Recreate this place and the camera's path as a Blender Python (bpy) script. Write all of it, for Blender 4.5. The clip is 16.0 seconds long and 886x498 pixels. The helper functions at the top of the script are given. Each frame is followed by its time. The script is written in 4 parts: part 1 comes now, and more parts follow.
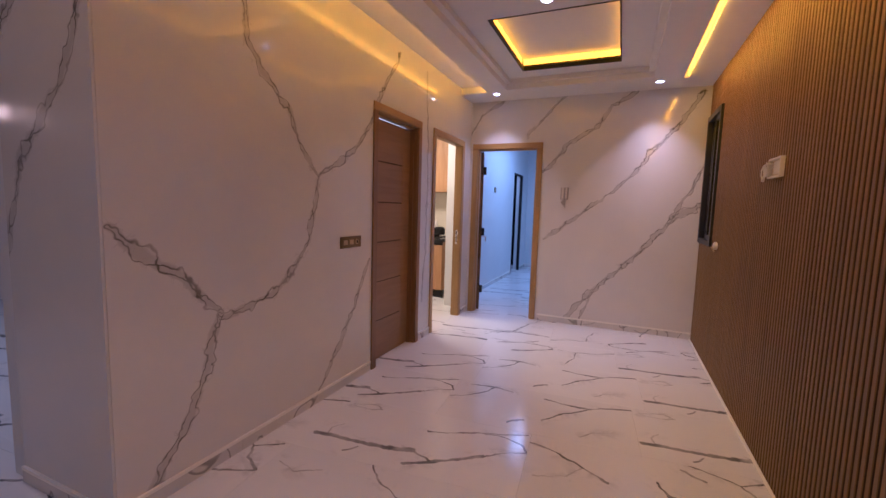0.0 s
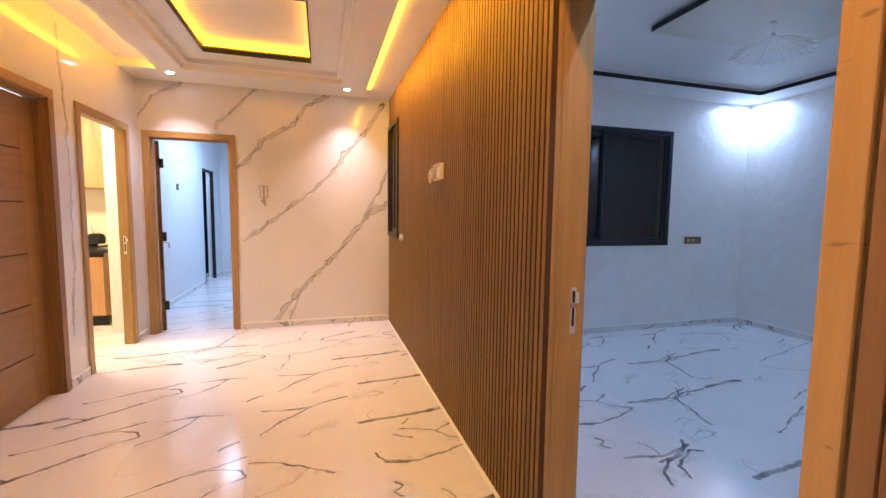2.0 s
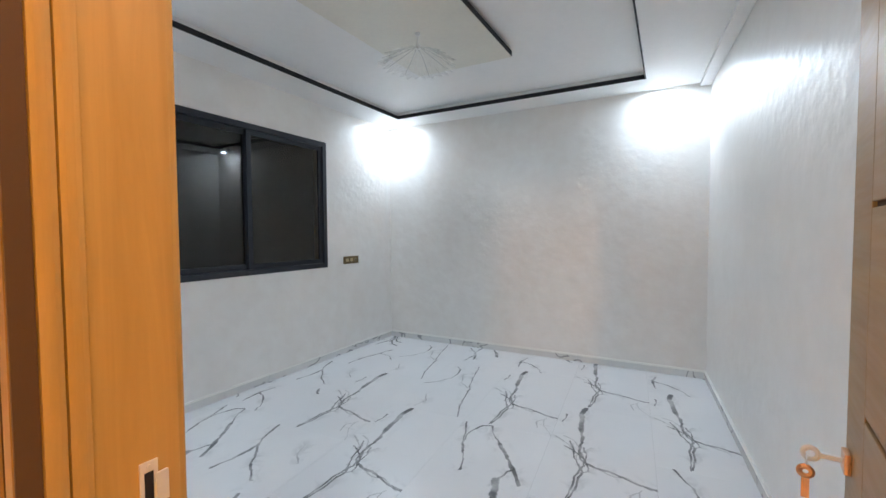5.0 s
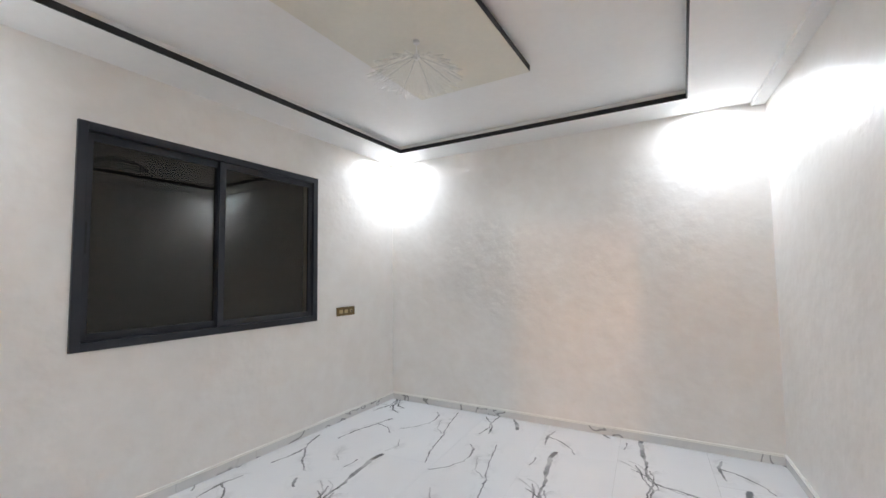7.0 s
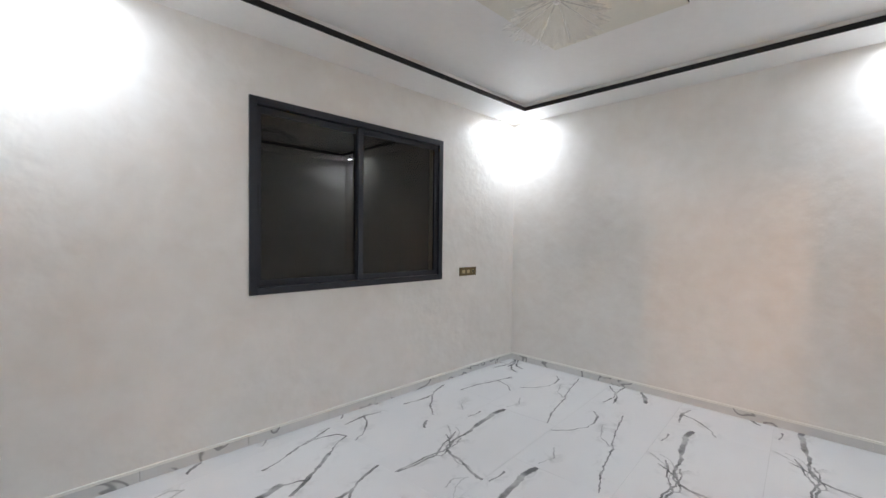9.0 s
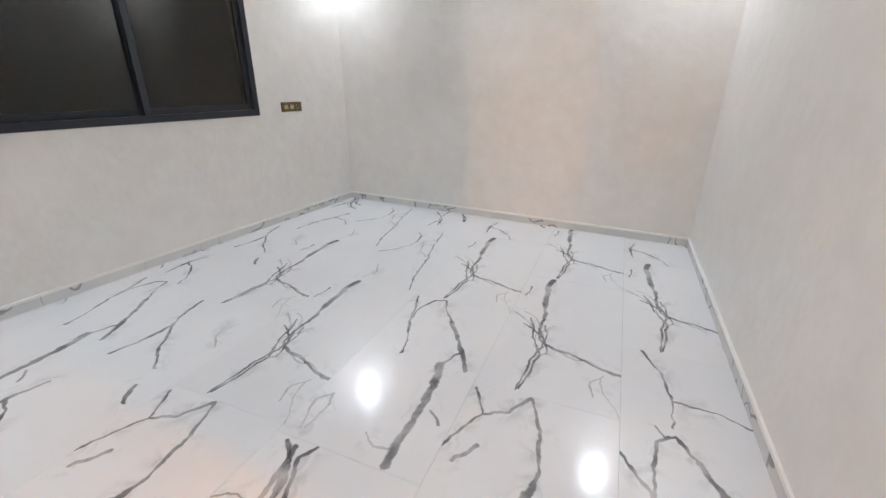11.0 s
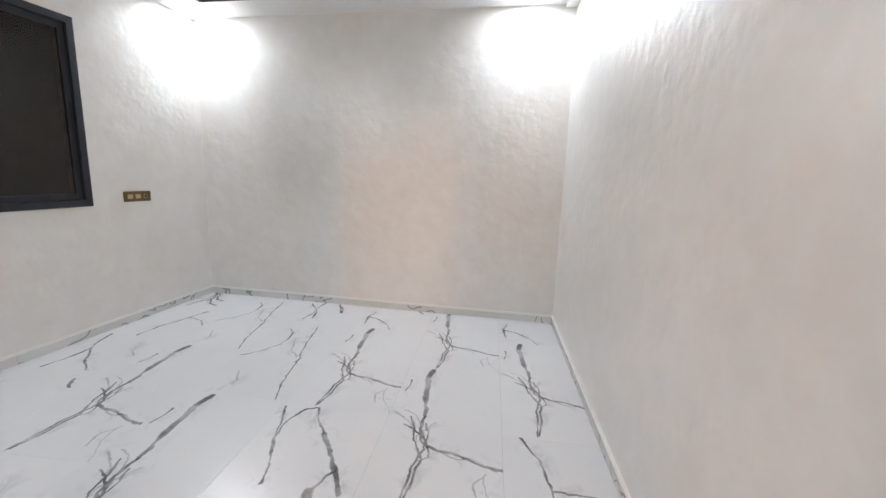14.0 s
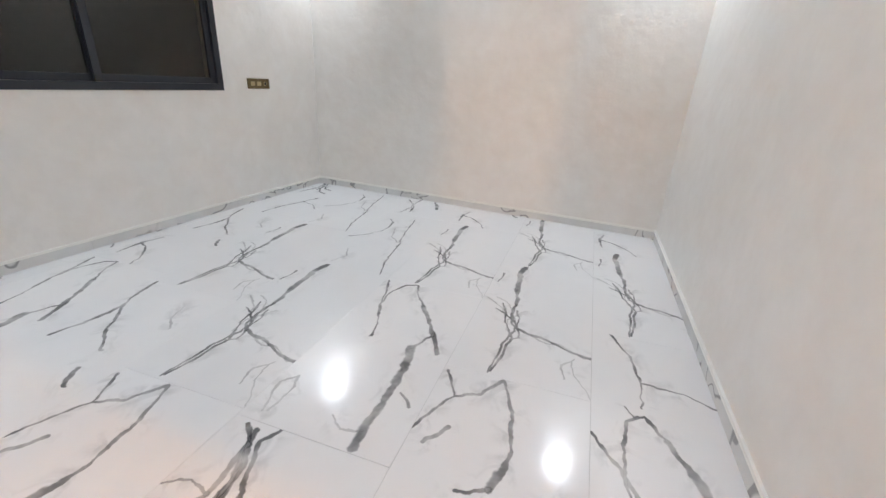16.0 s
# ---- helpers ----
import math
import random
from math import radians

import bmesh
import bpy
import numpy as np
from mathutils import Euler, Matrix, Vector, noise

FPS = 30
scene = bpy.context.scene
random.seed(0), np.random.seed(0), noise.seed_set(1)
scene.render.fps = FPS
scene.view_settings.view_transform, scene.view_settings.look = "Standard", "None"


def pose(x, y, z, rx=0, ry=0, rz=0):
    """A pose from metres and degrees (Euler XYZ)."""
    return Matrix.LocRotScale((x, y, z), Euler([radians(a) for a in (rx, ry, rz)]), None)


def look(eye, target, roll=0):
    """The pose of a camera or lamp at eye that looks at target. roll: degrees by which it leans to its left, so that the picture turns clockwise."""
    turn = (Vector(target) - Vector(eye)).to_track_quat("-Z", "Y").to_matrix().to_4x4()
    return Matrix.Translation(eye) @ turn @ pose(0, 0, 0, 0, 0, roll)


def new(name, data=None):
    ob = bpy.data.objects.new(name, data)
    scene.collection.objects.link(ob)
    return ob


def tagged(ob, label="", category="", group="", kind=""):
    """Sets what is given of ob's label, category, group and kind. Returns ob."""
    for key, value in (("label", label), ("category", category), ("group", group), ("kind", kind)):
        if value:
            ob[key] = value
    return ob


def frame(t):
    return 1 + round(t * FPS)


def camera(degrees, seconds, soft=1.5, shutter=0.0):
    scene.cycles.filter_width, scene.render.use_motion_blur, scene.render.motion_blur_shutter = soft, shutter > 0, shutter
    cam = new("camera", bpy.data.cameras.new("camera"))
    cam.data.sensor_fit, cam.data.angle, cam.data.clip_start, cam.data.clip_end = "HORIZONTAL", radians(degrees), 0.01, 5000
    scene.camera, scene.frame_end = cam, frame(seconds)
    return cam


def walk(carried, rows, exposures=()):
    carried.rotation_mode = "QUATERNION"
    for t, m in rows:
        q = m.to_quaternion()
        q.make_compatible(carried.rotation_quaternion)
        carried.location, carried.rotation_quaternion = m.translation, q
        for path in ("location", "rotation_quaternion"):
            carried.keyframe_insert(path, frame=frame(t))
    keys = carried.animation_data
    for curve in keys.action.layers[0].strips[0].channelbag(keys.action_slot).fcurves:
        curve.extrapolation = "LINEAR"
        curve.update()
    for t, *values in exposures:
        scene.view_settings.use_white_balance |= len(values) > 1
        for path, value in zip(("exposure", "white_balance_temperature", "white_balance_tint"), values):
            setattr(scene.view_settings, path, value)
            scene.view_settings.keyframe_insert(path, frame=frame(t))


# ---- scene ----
cam = camera(93.8, 16.0)
PATH = [
    (0, (0.141, 0.174, 1.362), (-0.639, 2.005, 1.163), 1.7),
    (0.5, (0.074, 0.172, 1.341), (-0.042, 2.163, 1.193), 0.4),
    (1, (0.095, 0.193, 1.382), (0.374, 2.173, 1.335), -0.6),
    (1.5, (0.108, 0.193, 1.397), (0.56, 2.141, 1.369), -0.3),
    (2, (0.122, 0.207, 1.345), (0.683, 2.119, 1.176), 0.7),
    (2.5, (0.162, 0.263, 1.336), (0.864, 2.124, 1.129), 1.0),
    (3, (0.319, 0.44, 1.327), (1.161, 2.241, 1.106), 0.7),
    (3.5, (0.447, 0.575, 1.322), (1.533, 2.236, 1.074), 0.6),
    (4, (0.477, 0.714, 1.337), (1.876, 2.128, 1.126), 0.45),
    (4.5, (0.523, 0.833, 1.377), (2.162, 1.966, 1.207), -0.3),
    (4.7, (0.609, 0.89, 1.371), (2.322, 1.911, 1.217), -0.8),
    (6.8, (1.328, 1.216, 1.422), (3.127, 2.082, 1.544), -1.0),
    (7, (1.324, 1.239, 1.417), (3.051, 2.239, 1.54), -0.7),
    (7.5, (1.261, 1.306, 1.399), (2.804, 2.568, 1.562), -0.0),
    (8, (1.241, 1.32, 1.436), (2.669, 2.685, 1.749), -0.2),
    (8.5, (1.251, 1.32, 1.461), (2.673, 2.678, 1.824), -0.5),
    (9, (1.259, 1.347, 1.401), (2.67, 2.763, 1.349), 0.6),
    (9.2, (1.272, 1.318, 1.367), (2.66, 2.74, 1.139), 0.9),
    (11.3, (1.402, 1.021, 1.258), (3.111, 1.732, 0.501), 0.8),
    (11.5, (1.414, 1.014, 1.255), (3.173, 1.631, 0.531), 0.6),
    (12, (1.453, 0.985, 1.272), (3.326, 1.379, 0.694), 0.8),
    (12.5, (1.492, 0.947, 1.325), (3.44, 1.171, 0.935), 1.0),
    (13, (1.514, 0.935, 1.342), (3.492, 1.101, 1.094), 0.9),
    (13.5, (1.499, 0.957, 1.347), (3.475, 1.173, 1.124), 1.0),
    (14, (1.468, 0.992, 1.319), (3.404, 1.35, 0.968), 1.8),
    (14.5, (1.436, 1.029, 1.249), (3.292, 1.519, 0.69), 2.9),
    (15, (1.415, 1.053, 1.185), (3.181, 1.638, 0.45), 3.6),
    (15.5, (1.393, 1.062, 1.171), (3.085, 1.717, 0.328), 3.9),
    (16, (1.397, 1.064, 1.176), (3.116, 1.757, 0.425), 3.3),
]
EXPOSURES = [
    (0.0, -0.55, 4400, 35),
    (0.5, -0.03, 4250, 25),
    (1.0, 0.26, 5100, 25),
    (2.0, 0.56, 5250, 23),
    (3.5, 0.69, 5250, 21),
    (4.2, 0.86, 5850, 18),
    (4.7, 1.1, 6600, 15),
    (6.8, 1.42, 7750, 20.5),
    (9.2, 1.24, 7750, 20.5),
    (11.3, 1.48, 7750, 20.5),
    (14.5, 1.42, 7750, 20.5),
    (15.5, 1.52, 7750, 20),
    (16.0, 1.52, 7750, 20),
]
walk(cam, [(t, look(eye, target, roll)) for t, eye, target, roll in PATH], EXPOSURES)

# ---- world: night outside ----
world = bpy.data.worlds.new("night")
scene.world = world
world.use_nodes = True
world.node_tree.nodes["Background"].inputs["Color"].default_value = (0.012, 0.014, 0.02, 1)
world.node_tree.nodes["Background"].inputs["Strength"].default_value = 0.3

# ---- main levels of the plan, metres ----
HALL_W, HALL_E, HALL_N = -1.70, 0.92, 5.325   # hall faces
BED_W, BED_E, BED_N = 1.09, 5.25, 4.20        # bedroom faces
HALL_Z, BED_Z = 2.70, 2.72                    # soffits
SKEW = math.atan(0.0709)                      # the bedroom's south wall and the tiles lie askew
TILE_L, TILE_W = 1.24, 0.62


def south(x):
    """The y of the bedroom's skewed south wall at x."""
    return 0.646 + (x - 5.25) * 0.0709


# ---- lamps ----
def round_lamp(name, x, y, z, watts, colour, size=0.075, spread=135):
    data = bpy.data.lights.new(name, "AREA")
    data.shape, data.size, data.energy, data.color = "DISK", size, watts, colour
    data.spread = math.radians(spread)
    ob = new(name, data)
    ob.matrix_world = pose(x, y, z)
    return ob


def area(name, x, y, z, sx, sy, watts, colour, rx=0, ry=0):
    data = bpy.data.lights.new(name, "AREA")
    data.shape, data.size, data.size_y, data.energy, data.color = "RECTANGLE", sx, sy, watts, colour
    ob = new(name, data)
    ob.matrix_world = pose(x, y, z, rx, ry, 0)
    return ob


COOL, WARM, KITCHEN, AMBER = (0.58, 0.79, 1.0), (1.0, 0.77, 0.63), (1.0, 0.70, 0.30), (1.0, 0.42, 0.0)
BED_SPOTS = [(5.06, 4.0), (5.10, 1.04), (1.33, 3.98), (1.33, 1.00)]
# last two hall spots are unseen, added to brighten the near hall and door casing
HALL_SPOTS = [(-1.29, 5.0, HALL_Z), (0.41, 5.02, HALL_Z), (-0.425, 3.19, 2.80), (-0.42, 0.77, 2.80), (0.41, -0.4, HALL_Z)]
for sx, sy in BED_SPOTS:
    round_lamp("bedroom_spot_lamp", sx, sy, BED_Z - 0.012, 5.7, COOL, spread=172)
for sx, sy, sz in HALL_SPOTS:
    round_lamp("hall_spot_lamp", sx, sy, sz - 0.012, 4.2 if sy > 4 else 2.6, WARM, spread=86 if sy > 4 else 115)
area("kitchen_lamp", -2.7, 5.0, 2.60, 0.5, 0.5, 60, KITCHEN)
area("corridor_lamp", -1.2, 7.6, 2.70, 0.3, 1.6, 27, (0.66, 0.86, 1.0))
area("side_room_lamp", -2.6, 9.2, 2.70, 0.3, 0.3, 12, (0.8, 0.9, 1.0))
# the living room's warm lamp, whose light falls through hall and door onto the bedroom's far wall
living = round_lamp("living_room_lamp", -8.5, -1.06, 2.6, 0.55, (1.0, 0.60, 0.34), size=0.22, spread=13)
# unseen lamp, added to brighten the living room wall and fill the hall
area("living_room_fill_lamp", -4.5, 1.2, 2.9, 0.4, 0.4, 20, (1.0, 0.86, 0.72))
living.matrix_world = look((-8.5, -1.06, 2.6), (1.0, 1.15, 1.3))
# the light of the two cove strips, out of the slot and off the raised band
area("cove_lamp_east", 0.64, 1.9, HALL_Z - 0.004, 0.022, 6.0, 42, AMBER, 0, -30)
area("cove_lamp_west", -1.392, 1.9, HALL_Z + 0.035, 0.05, 6.0, 6.5, AMBER, 0, 60)
area("bathroom_lamp", -2.3, 3.45, 2.6, 0.3, 0.3, 7, (1.0, 0.95, 0.88))


# ---- node helpers ----
def material(name):
    mat = bpy.data.materials.new(name)
    mat.use_nodes = True
    return mat, mat.node_tree, mat.node_tree.nodes["Principled BSDF"]


def put(nt, value, socket):
    if hasattr(value, "is_linked"):
        nt.links.new(value, socket)
    else:
        socket.default_value = value


def mth(nt, op, a, b=0.0, clamp=False):
    n = nt.nodes.new("ShaderNodeMath")
    n.operation, n.use_clamp = op, clamp
    put(nt, a, n.inputs[0])
    put(nt, b, n.inputs[1])
    return n.outputs[0]


def vec(nt, op, a, b=(0, 0, 0), scale=None):
    n = nt.nodes.new("ShaderNodeVectorMath")
    n.operation = op
    put(nt, a, n.inputs[0])
    if op != "LENGTH" and op != "SCALE":
        put(nt, b, n.inputs[1])
    if scale is not None:
        put(nt, scale, n.inputs["Scale"])
    return n.outputs["Value"] if op in ("LENGTH", "DOT_PRODUCT") else n.outputs["Vector"]


def coords(nt, which="Object"):
    return nt.nodes.new("ShaderNodeTexCoord").outputs[which]


def stretched(nt, vector, scale):
    n = nt.nodes.new("ShaderNodeMapping")
    put(nt, vector, n.inputs["Vector"])
    n.inputs["Scale"].default_value = scale
    return n.outputs[0]


def grain(nt, vector, scale, detail=3.0, rough=0.55, colour=False, distortion=0.0):
    n = nt.nodes.new("ShaderNodeTexNoise")
    put(nt, vector, n.inputs["Vector"])
    n.inputs["Scale"].default_value, n.inputs["Detail"].default_value = scale, detail
    n.inputs["Roughness"].default_value, n.inputs["Distortion"].default_value = rough, distortion
    return n.outputs["Color"] if colour else n.outputs["Fac"]


def span(nt, value, a, b, c=0.0, d=1.0, smooth=False):
    n = nt.nodes.new("ShaderNodeMapRange")
    n.interpolation_type = "SMOOTHSTEP" if smooth else "LINEAR"
    put(nt, value, n.inputs[0])
    for k, v in ((1, a), (2, b), (3, c), (4, d)):
        put(nt, v, n.inputs[k])
    return n.outputs[0]


def blend(nt, fac, a, b):
    n = nt.nodes.new("ShaderNodeMix")
    n.data_type = "RGBA"
    put(nt, fac, n.inputs[0])
    for k, v in ((6, a), (7, b)):
        put(nt, (*v, 1) if isinstance(v, tuple) else v, n.inputs[k])
    return n.outputs[2]


def bump(nt, bsdf, height, strength, distance=0.01):
    n = nt.nodes.new("ShaderNodeBump")
    n.inputs["Strength"].default_value, n.inputs["Distance"].default_value = strength, distance
    put(nt, height, n.inputs["Height"])
    nt.links.new(n.outputs[0], bsdf.inputs["Normal"])


def plain(name, colour, rough=0.5, metal=0.0, vary=0.12, scale=6.0, relief=0.0):
    mat, nt, bsdf = material(name)
    c = coords(nt)
    f = mth(nt, "ADD", mth(nt, "MULTIPLY", grain(nt, c, scale, 4), 0.6), mth(nt, "MULTIPLY", grain(nt, c, scale * 9, 3), 0.4))
    f = span(nt, f, 0.3, 0.7)
    lo, hi = tuple(v * (1 - vary) for v in colour), tuple(min(v * (1 + vary), 1) for v in colour)
    nt.links.new(blend(nt, f, lo, hi), bsdf.inputs["Base Color"])
    bsdf.inputs["Metallic"].default_value = metal
    nt.links.new(span(nt, f, 0, 1, max(rough - 0.06, 0.02), rough + 0.06), bsdf.inputs["Roughness"])
    if relief:
        bump(nt, bsdf, grain(nt, c, scale * 20, 3), relief, 0.002)
    return mat


def glow(name, colour, strength):
    mat, nt, bsdf = material(name)
    bsdf.inputs["Base Color"].default_value = (*colour, 1)
    bsdf.inputs["Emission Color"].default_value = (*colour, 1)
    bsdf.inputs["Emission Strength"].default_value = strength
    return mat


def wood(name, dark, light, along, rough=0.42, size=1.0, per_piece=False, marks=False):
    """Veneer with grain that runs along the given axis."""
    mat, nt, bsdf = material(name)
    c = coords(nt)
    if per_piece:
        rnd = nt.nodes.new("ShaderNodeObjectInfo").outputs["Random"]
        shift = nt.nodes.new("ShaderNodeCombineXYZ")
        for k in range(3):
            nt.links.new(mth(nt, "MULTIPLY", rnd, 17.0 + 9 * k), shift.inputs[k])
        c = vec(nt, "ADD", c, shift.outputs[0])
    scale = [16.0 / size] * 3
    scale["xyz".index(along)] = 1.1 / size
    s = stretched(nt, c, scale)
    rings = grain(nt, s, 1.6, 5, 0.6, distortion=0.9)
    fine = grain(nt, stretched(nt, c, [v * 6 for v in scale]), 1.5, 2)
    f = mth(nt, "ADD", mth(nt, "MULTIPLY", span(nt, rings, 0.3, 0.7), 0.72), mth(nt, "MULTIPLY", fine, 0.28))
    if per_piece:
        f = mth(nt, "ADD", mth(nt, "MULTIPLY", f, 0.75), mth(nt, "MULTIPLY", rnd, 0.25))
    colour = blend(nt, f, dark, light)
    if marks:
        # short dark flecks across the grain
        fleck = span(nt, grain(nt, stretched(nt, c, (14, 14, 42)), 1.0, 1), 0.70, 0.76, 0, 0.55, True)
        colour = blend(nt, fleck, colour, tuple(v * 0.35 for v in dark))
    nt.links.new(colour, bsdf.inputs["Base Color"])
    nt.links.new(span(nt, fine, 0, 1, rough - 0.08, rough + 0.1), bsdf.inputs["Roughness"])
    bump(nt, bsdf, fine, 0.12, 0.001)
    return mat


def line_field(nt, p, lines, low=0.55, high=1.3, reach=0.07, braid=False):
    """For polylines [(width, points)] gives the solid mask, the mask of their two rims and a halo."""
    fill, rim, close = None, None, None
    swell = span(nt, grain(nt, p, 5.5, 2), 0.33, 0.67, low, high)
    strand = span(nt, grain(nt, p, 9.0, 2), 0.36, 0.64, 0.0, 1.15) if braid else 0.85
    for width, pts in lines:
        near = None
        for a, b in zip(pts, pts[1:]):
            ab = (b[0] - a[0], b[1] - a[1], 0)
            pa = vec(nt, "SUBTRACT", p, (*a, 0))
            h = mth(nt, "MULTIPLY", vec(nt, "DOT_PRODUCT", pa, ab), 1 / (ab[0] ** 2 + ab[1] ** 2), True)
            d = vec(nt, "LENGTH", vec(nt, "SUBTRACT", pa, vec(nt, "SCALE", ab, scale=h)))
            near = d if near is None else mth(nt, "MINIMUM", near, d)
        close = near if close is None else mth(nt, "MINIMUM", close, near)
        q = mth(nt, "DIVIDE", near, mth(nt, "MULTIPLY", swell, width))
        f = span(nt, q, 1.0, 0.55, 0, 1, True)
        e = span(nt, mth(nt, "ABSOLUTE", mth(nt, "SUBTRACT", q, strand)), 0.0, 0.28, 1, 0, True)
        f = mth(nt, "MULTIPLY", f, 0.5 if width < 0.0065 else 1.0)
        e = mth(nt, "MULTIPLY", e, 0.4 if width < 0.0065 else 1.0)
        fill = f if fill is None else mth(nt, "MAXIMUM", fill, f)
        rim = e if rim is None else mth(nt, "MAXIMUM", rim, e)
    return fill, rim, span(nt, close, 0.0, reach, 1, 0, True)


def hairlines(nt, p, scale, width):
    """Thin branching lines, the contours of a bent noise."""
    n = grain(nt, p, scale, 3, 0.6, distortion=1.6)
    return span(nt, mth(nt, "ABSOLUTE", mth(nt, "SUBTRACT", n, 0.5)), 0.0, width, 1, 0, True)


def wobbled(nt, p, coarse, fine, fine_scale=13.0, shift=0.0):
    q = vec(nt, "ADD", p, (0, 0, shift)) if shift else p
    a = vec(nt, "SCALE", vec(nt, "SUBTRACT", grain(nt, p, 2.6, 2, colour=True), (0.5, 0.5, 0.5)), scale=coarse)
    b = vec(nt, "SCALE", vec(nt, "SUBTRACT", grain(nt, q, fine_scale, 3, colour=True), (0.5, 0.5, 0.5)), scale=fine)
    return vec(nt, "MULTIPLY", vec(nt, "ADD", vec(nt, "ADD", p, a), b), (1, 1, 0))


def swizzle(nt, c, first, second):
    sep = nt.nodes.new("ShaderNodeSeparateXYZ")
    nt.links.new(c, sep.inputs[0])
    com = nt.nodes.new("ShaderNodeCombineXYZ")
    nt.links.new(sep.outputs["XYZ".index(first)], com.inputs[0])
    nt.links.new(sep.outputs["XYZ".index(second)], com.inputs[1])
    return com.outputs[0]


def marble_wall(name, first, lines, thick=0.85):
    """Polished white slabs with grey veins; the veins lie in (first, Z)."""
    mat, nt, bsdf = material(name)
    flat = swizzle(nt, coords(nt), first, "Z")
    fill, rim, halo = line_field(nt, wobbled(nt, flat, 0.09, 0.07, 7.0), [(w * thick, pts) for w, pts in lines], 0.45, 1.3, 0.06, braid=True)
    hair = mth(nt, "MULTIPLY", hairlines(nt, flat, 3.4, 0.012), halo)
    breaks = span(nt, grain(nt, flat, 7, 3), 0.32, 0.62, 0.45, 1.0)
    mask = mth(nt, "ADD", mth(nt, "MULTIPLY", fill, 0.26), mth(nt, "MULTIPLY", mth(nt, "MULTIPLY", rim, breaks), 0.68), True)
    mask = mth(nt, "MAXIMUM", mask, mth(nt, "MULTIPLY", hair, 0.4))
    cloud = blend(nt, span(nt, grain(nt, flat, 1.3, 4), 0.3, 0.75), (0.80, 0.79, 0.775), (0.73, 0.72, 0.71))
    nt.links.new(blend(nt, mask, cloud, (0.09, 0.085, 0.075)), bsdf.inputs["Base Color"])
    bsdf.inputs["Roughness"].default_value = 0.09
    bump(nt, bsdf, grain(nt, flat, 2.2, 2), 0.10, 0.02)
    return mat


# ---- materials ----
LEFT_VEINS = [
    (0.026, [(1.74, 2.72), (1.80, 2.42), (1.84, 2.2), (1.93, 2.05), (2.13, 1.93), (2.2, 1.75), (2.37, 1.54)]),
    (0.026, [(3.43, 2.66), (3.15, 2.29), (2.97, 1.99), (2.67, 1.68), (2.37, 1.54)]),
    (0.03, [(2.37, 1.54), (2.34, 1.38), (2.29, 1.14), (2.15, 0.97), (1.97, 0.82), (1.63, 0.79)]),
    (0.024, [(2.97, 0.92), (2.77, 0.57), (2.59, 0.33), (2.34, 0.03)]),
    (0.034, [(1.63, 0.81), (1.41, 1.01), (1.14, 1.26)]),
    (0.034, [(1.63, 0.81), (1.57, 0.58), (1.43, 0.27), (1.27, 0.08)]),
    (0.02, [(3.97, 2.66), (4.02, 2.2), (4.04, 1.2), (3.98, 0.4)]),
]
END_VEINS = [
    (0.03, [(-0.40, 0.08), (-0.12, 0.43), (0.35, 0.93), (0.62, 1.27), (0.91, 1.50)]),
    (0.012, [(-0.24, 0.08), (-0.12, 0.43)]),
    (0.022, [(-0.72, 1.02), (-0.43, 1.24), (0.02, 1.58), (0.36, 1.96), (0.63, 2.31), (0.86, 2.65)]),
    (0.02, [(0.62, 1.27), (0.80, 1.62), (0.92, 1.88)]),
    (0.024, [(-0.76, 1.83), (-0.49, 2.14), (-0.17, 2.35), (-0.04, 2.55), (0.23, 2.7)]),
    (0.016, [(-0.97, 2.25), (-0.73, 2.52), (-0.54, 2.71)]),
    (0.016, [(-1.71, 2.29), (-1.55, 2.54), (-1.29, 2.69)]),
]
RETURN_VEINS = [
    (0.04, [(-1.72, 2.2), (-1.80, 1.95), (-1.92, 1.8), (-2.25, 1.52), (-2.42, 1.1)]),
    (0.04, [(-2.0, 2.6), (-2.2, 2.2), (-2.5, 1.9)]),
]
MARBLE_W = marble_wall("polished_marble_west", "Y", LEFT_VEINS, 0.95)
MARBLE_N = marble_wall("polished_marble_north", "X", END_VEINS, 1.15)
MARBLE_R = marble_wall("polished_marble_return", "X", RETURN_VEINS)

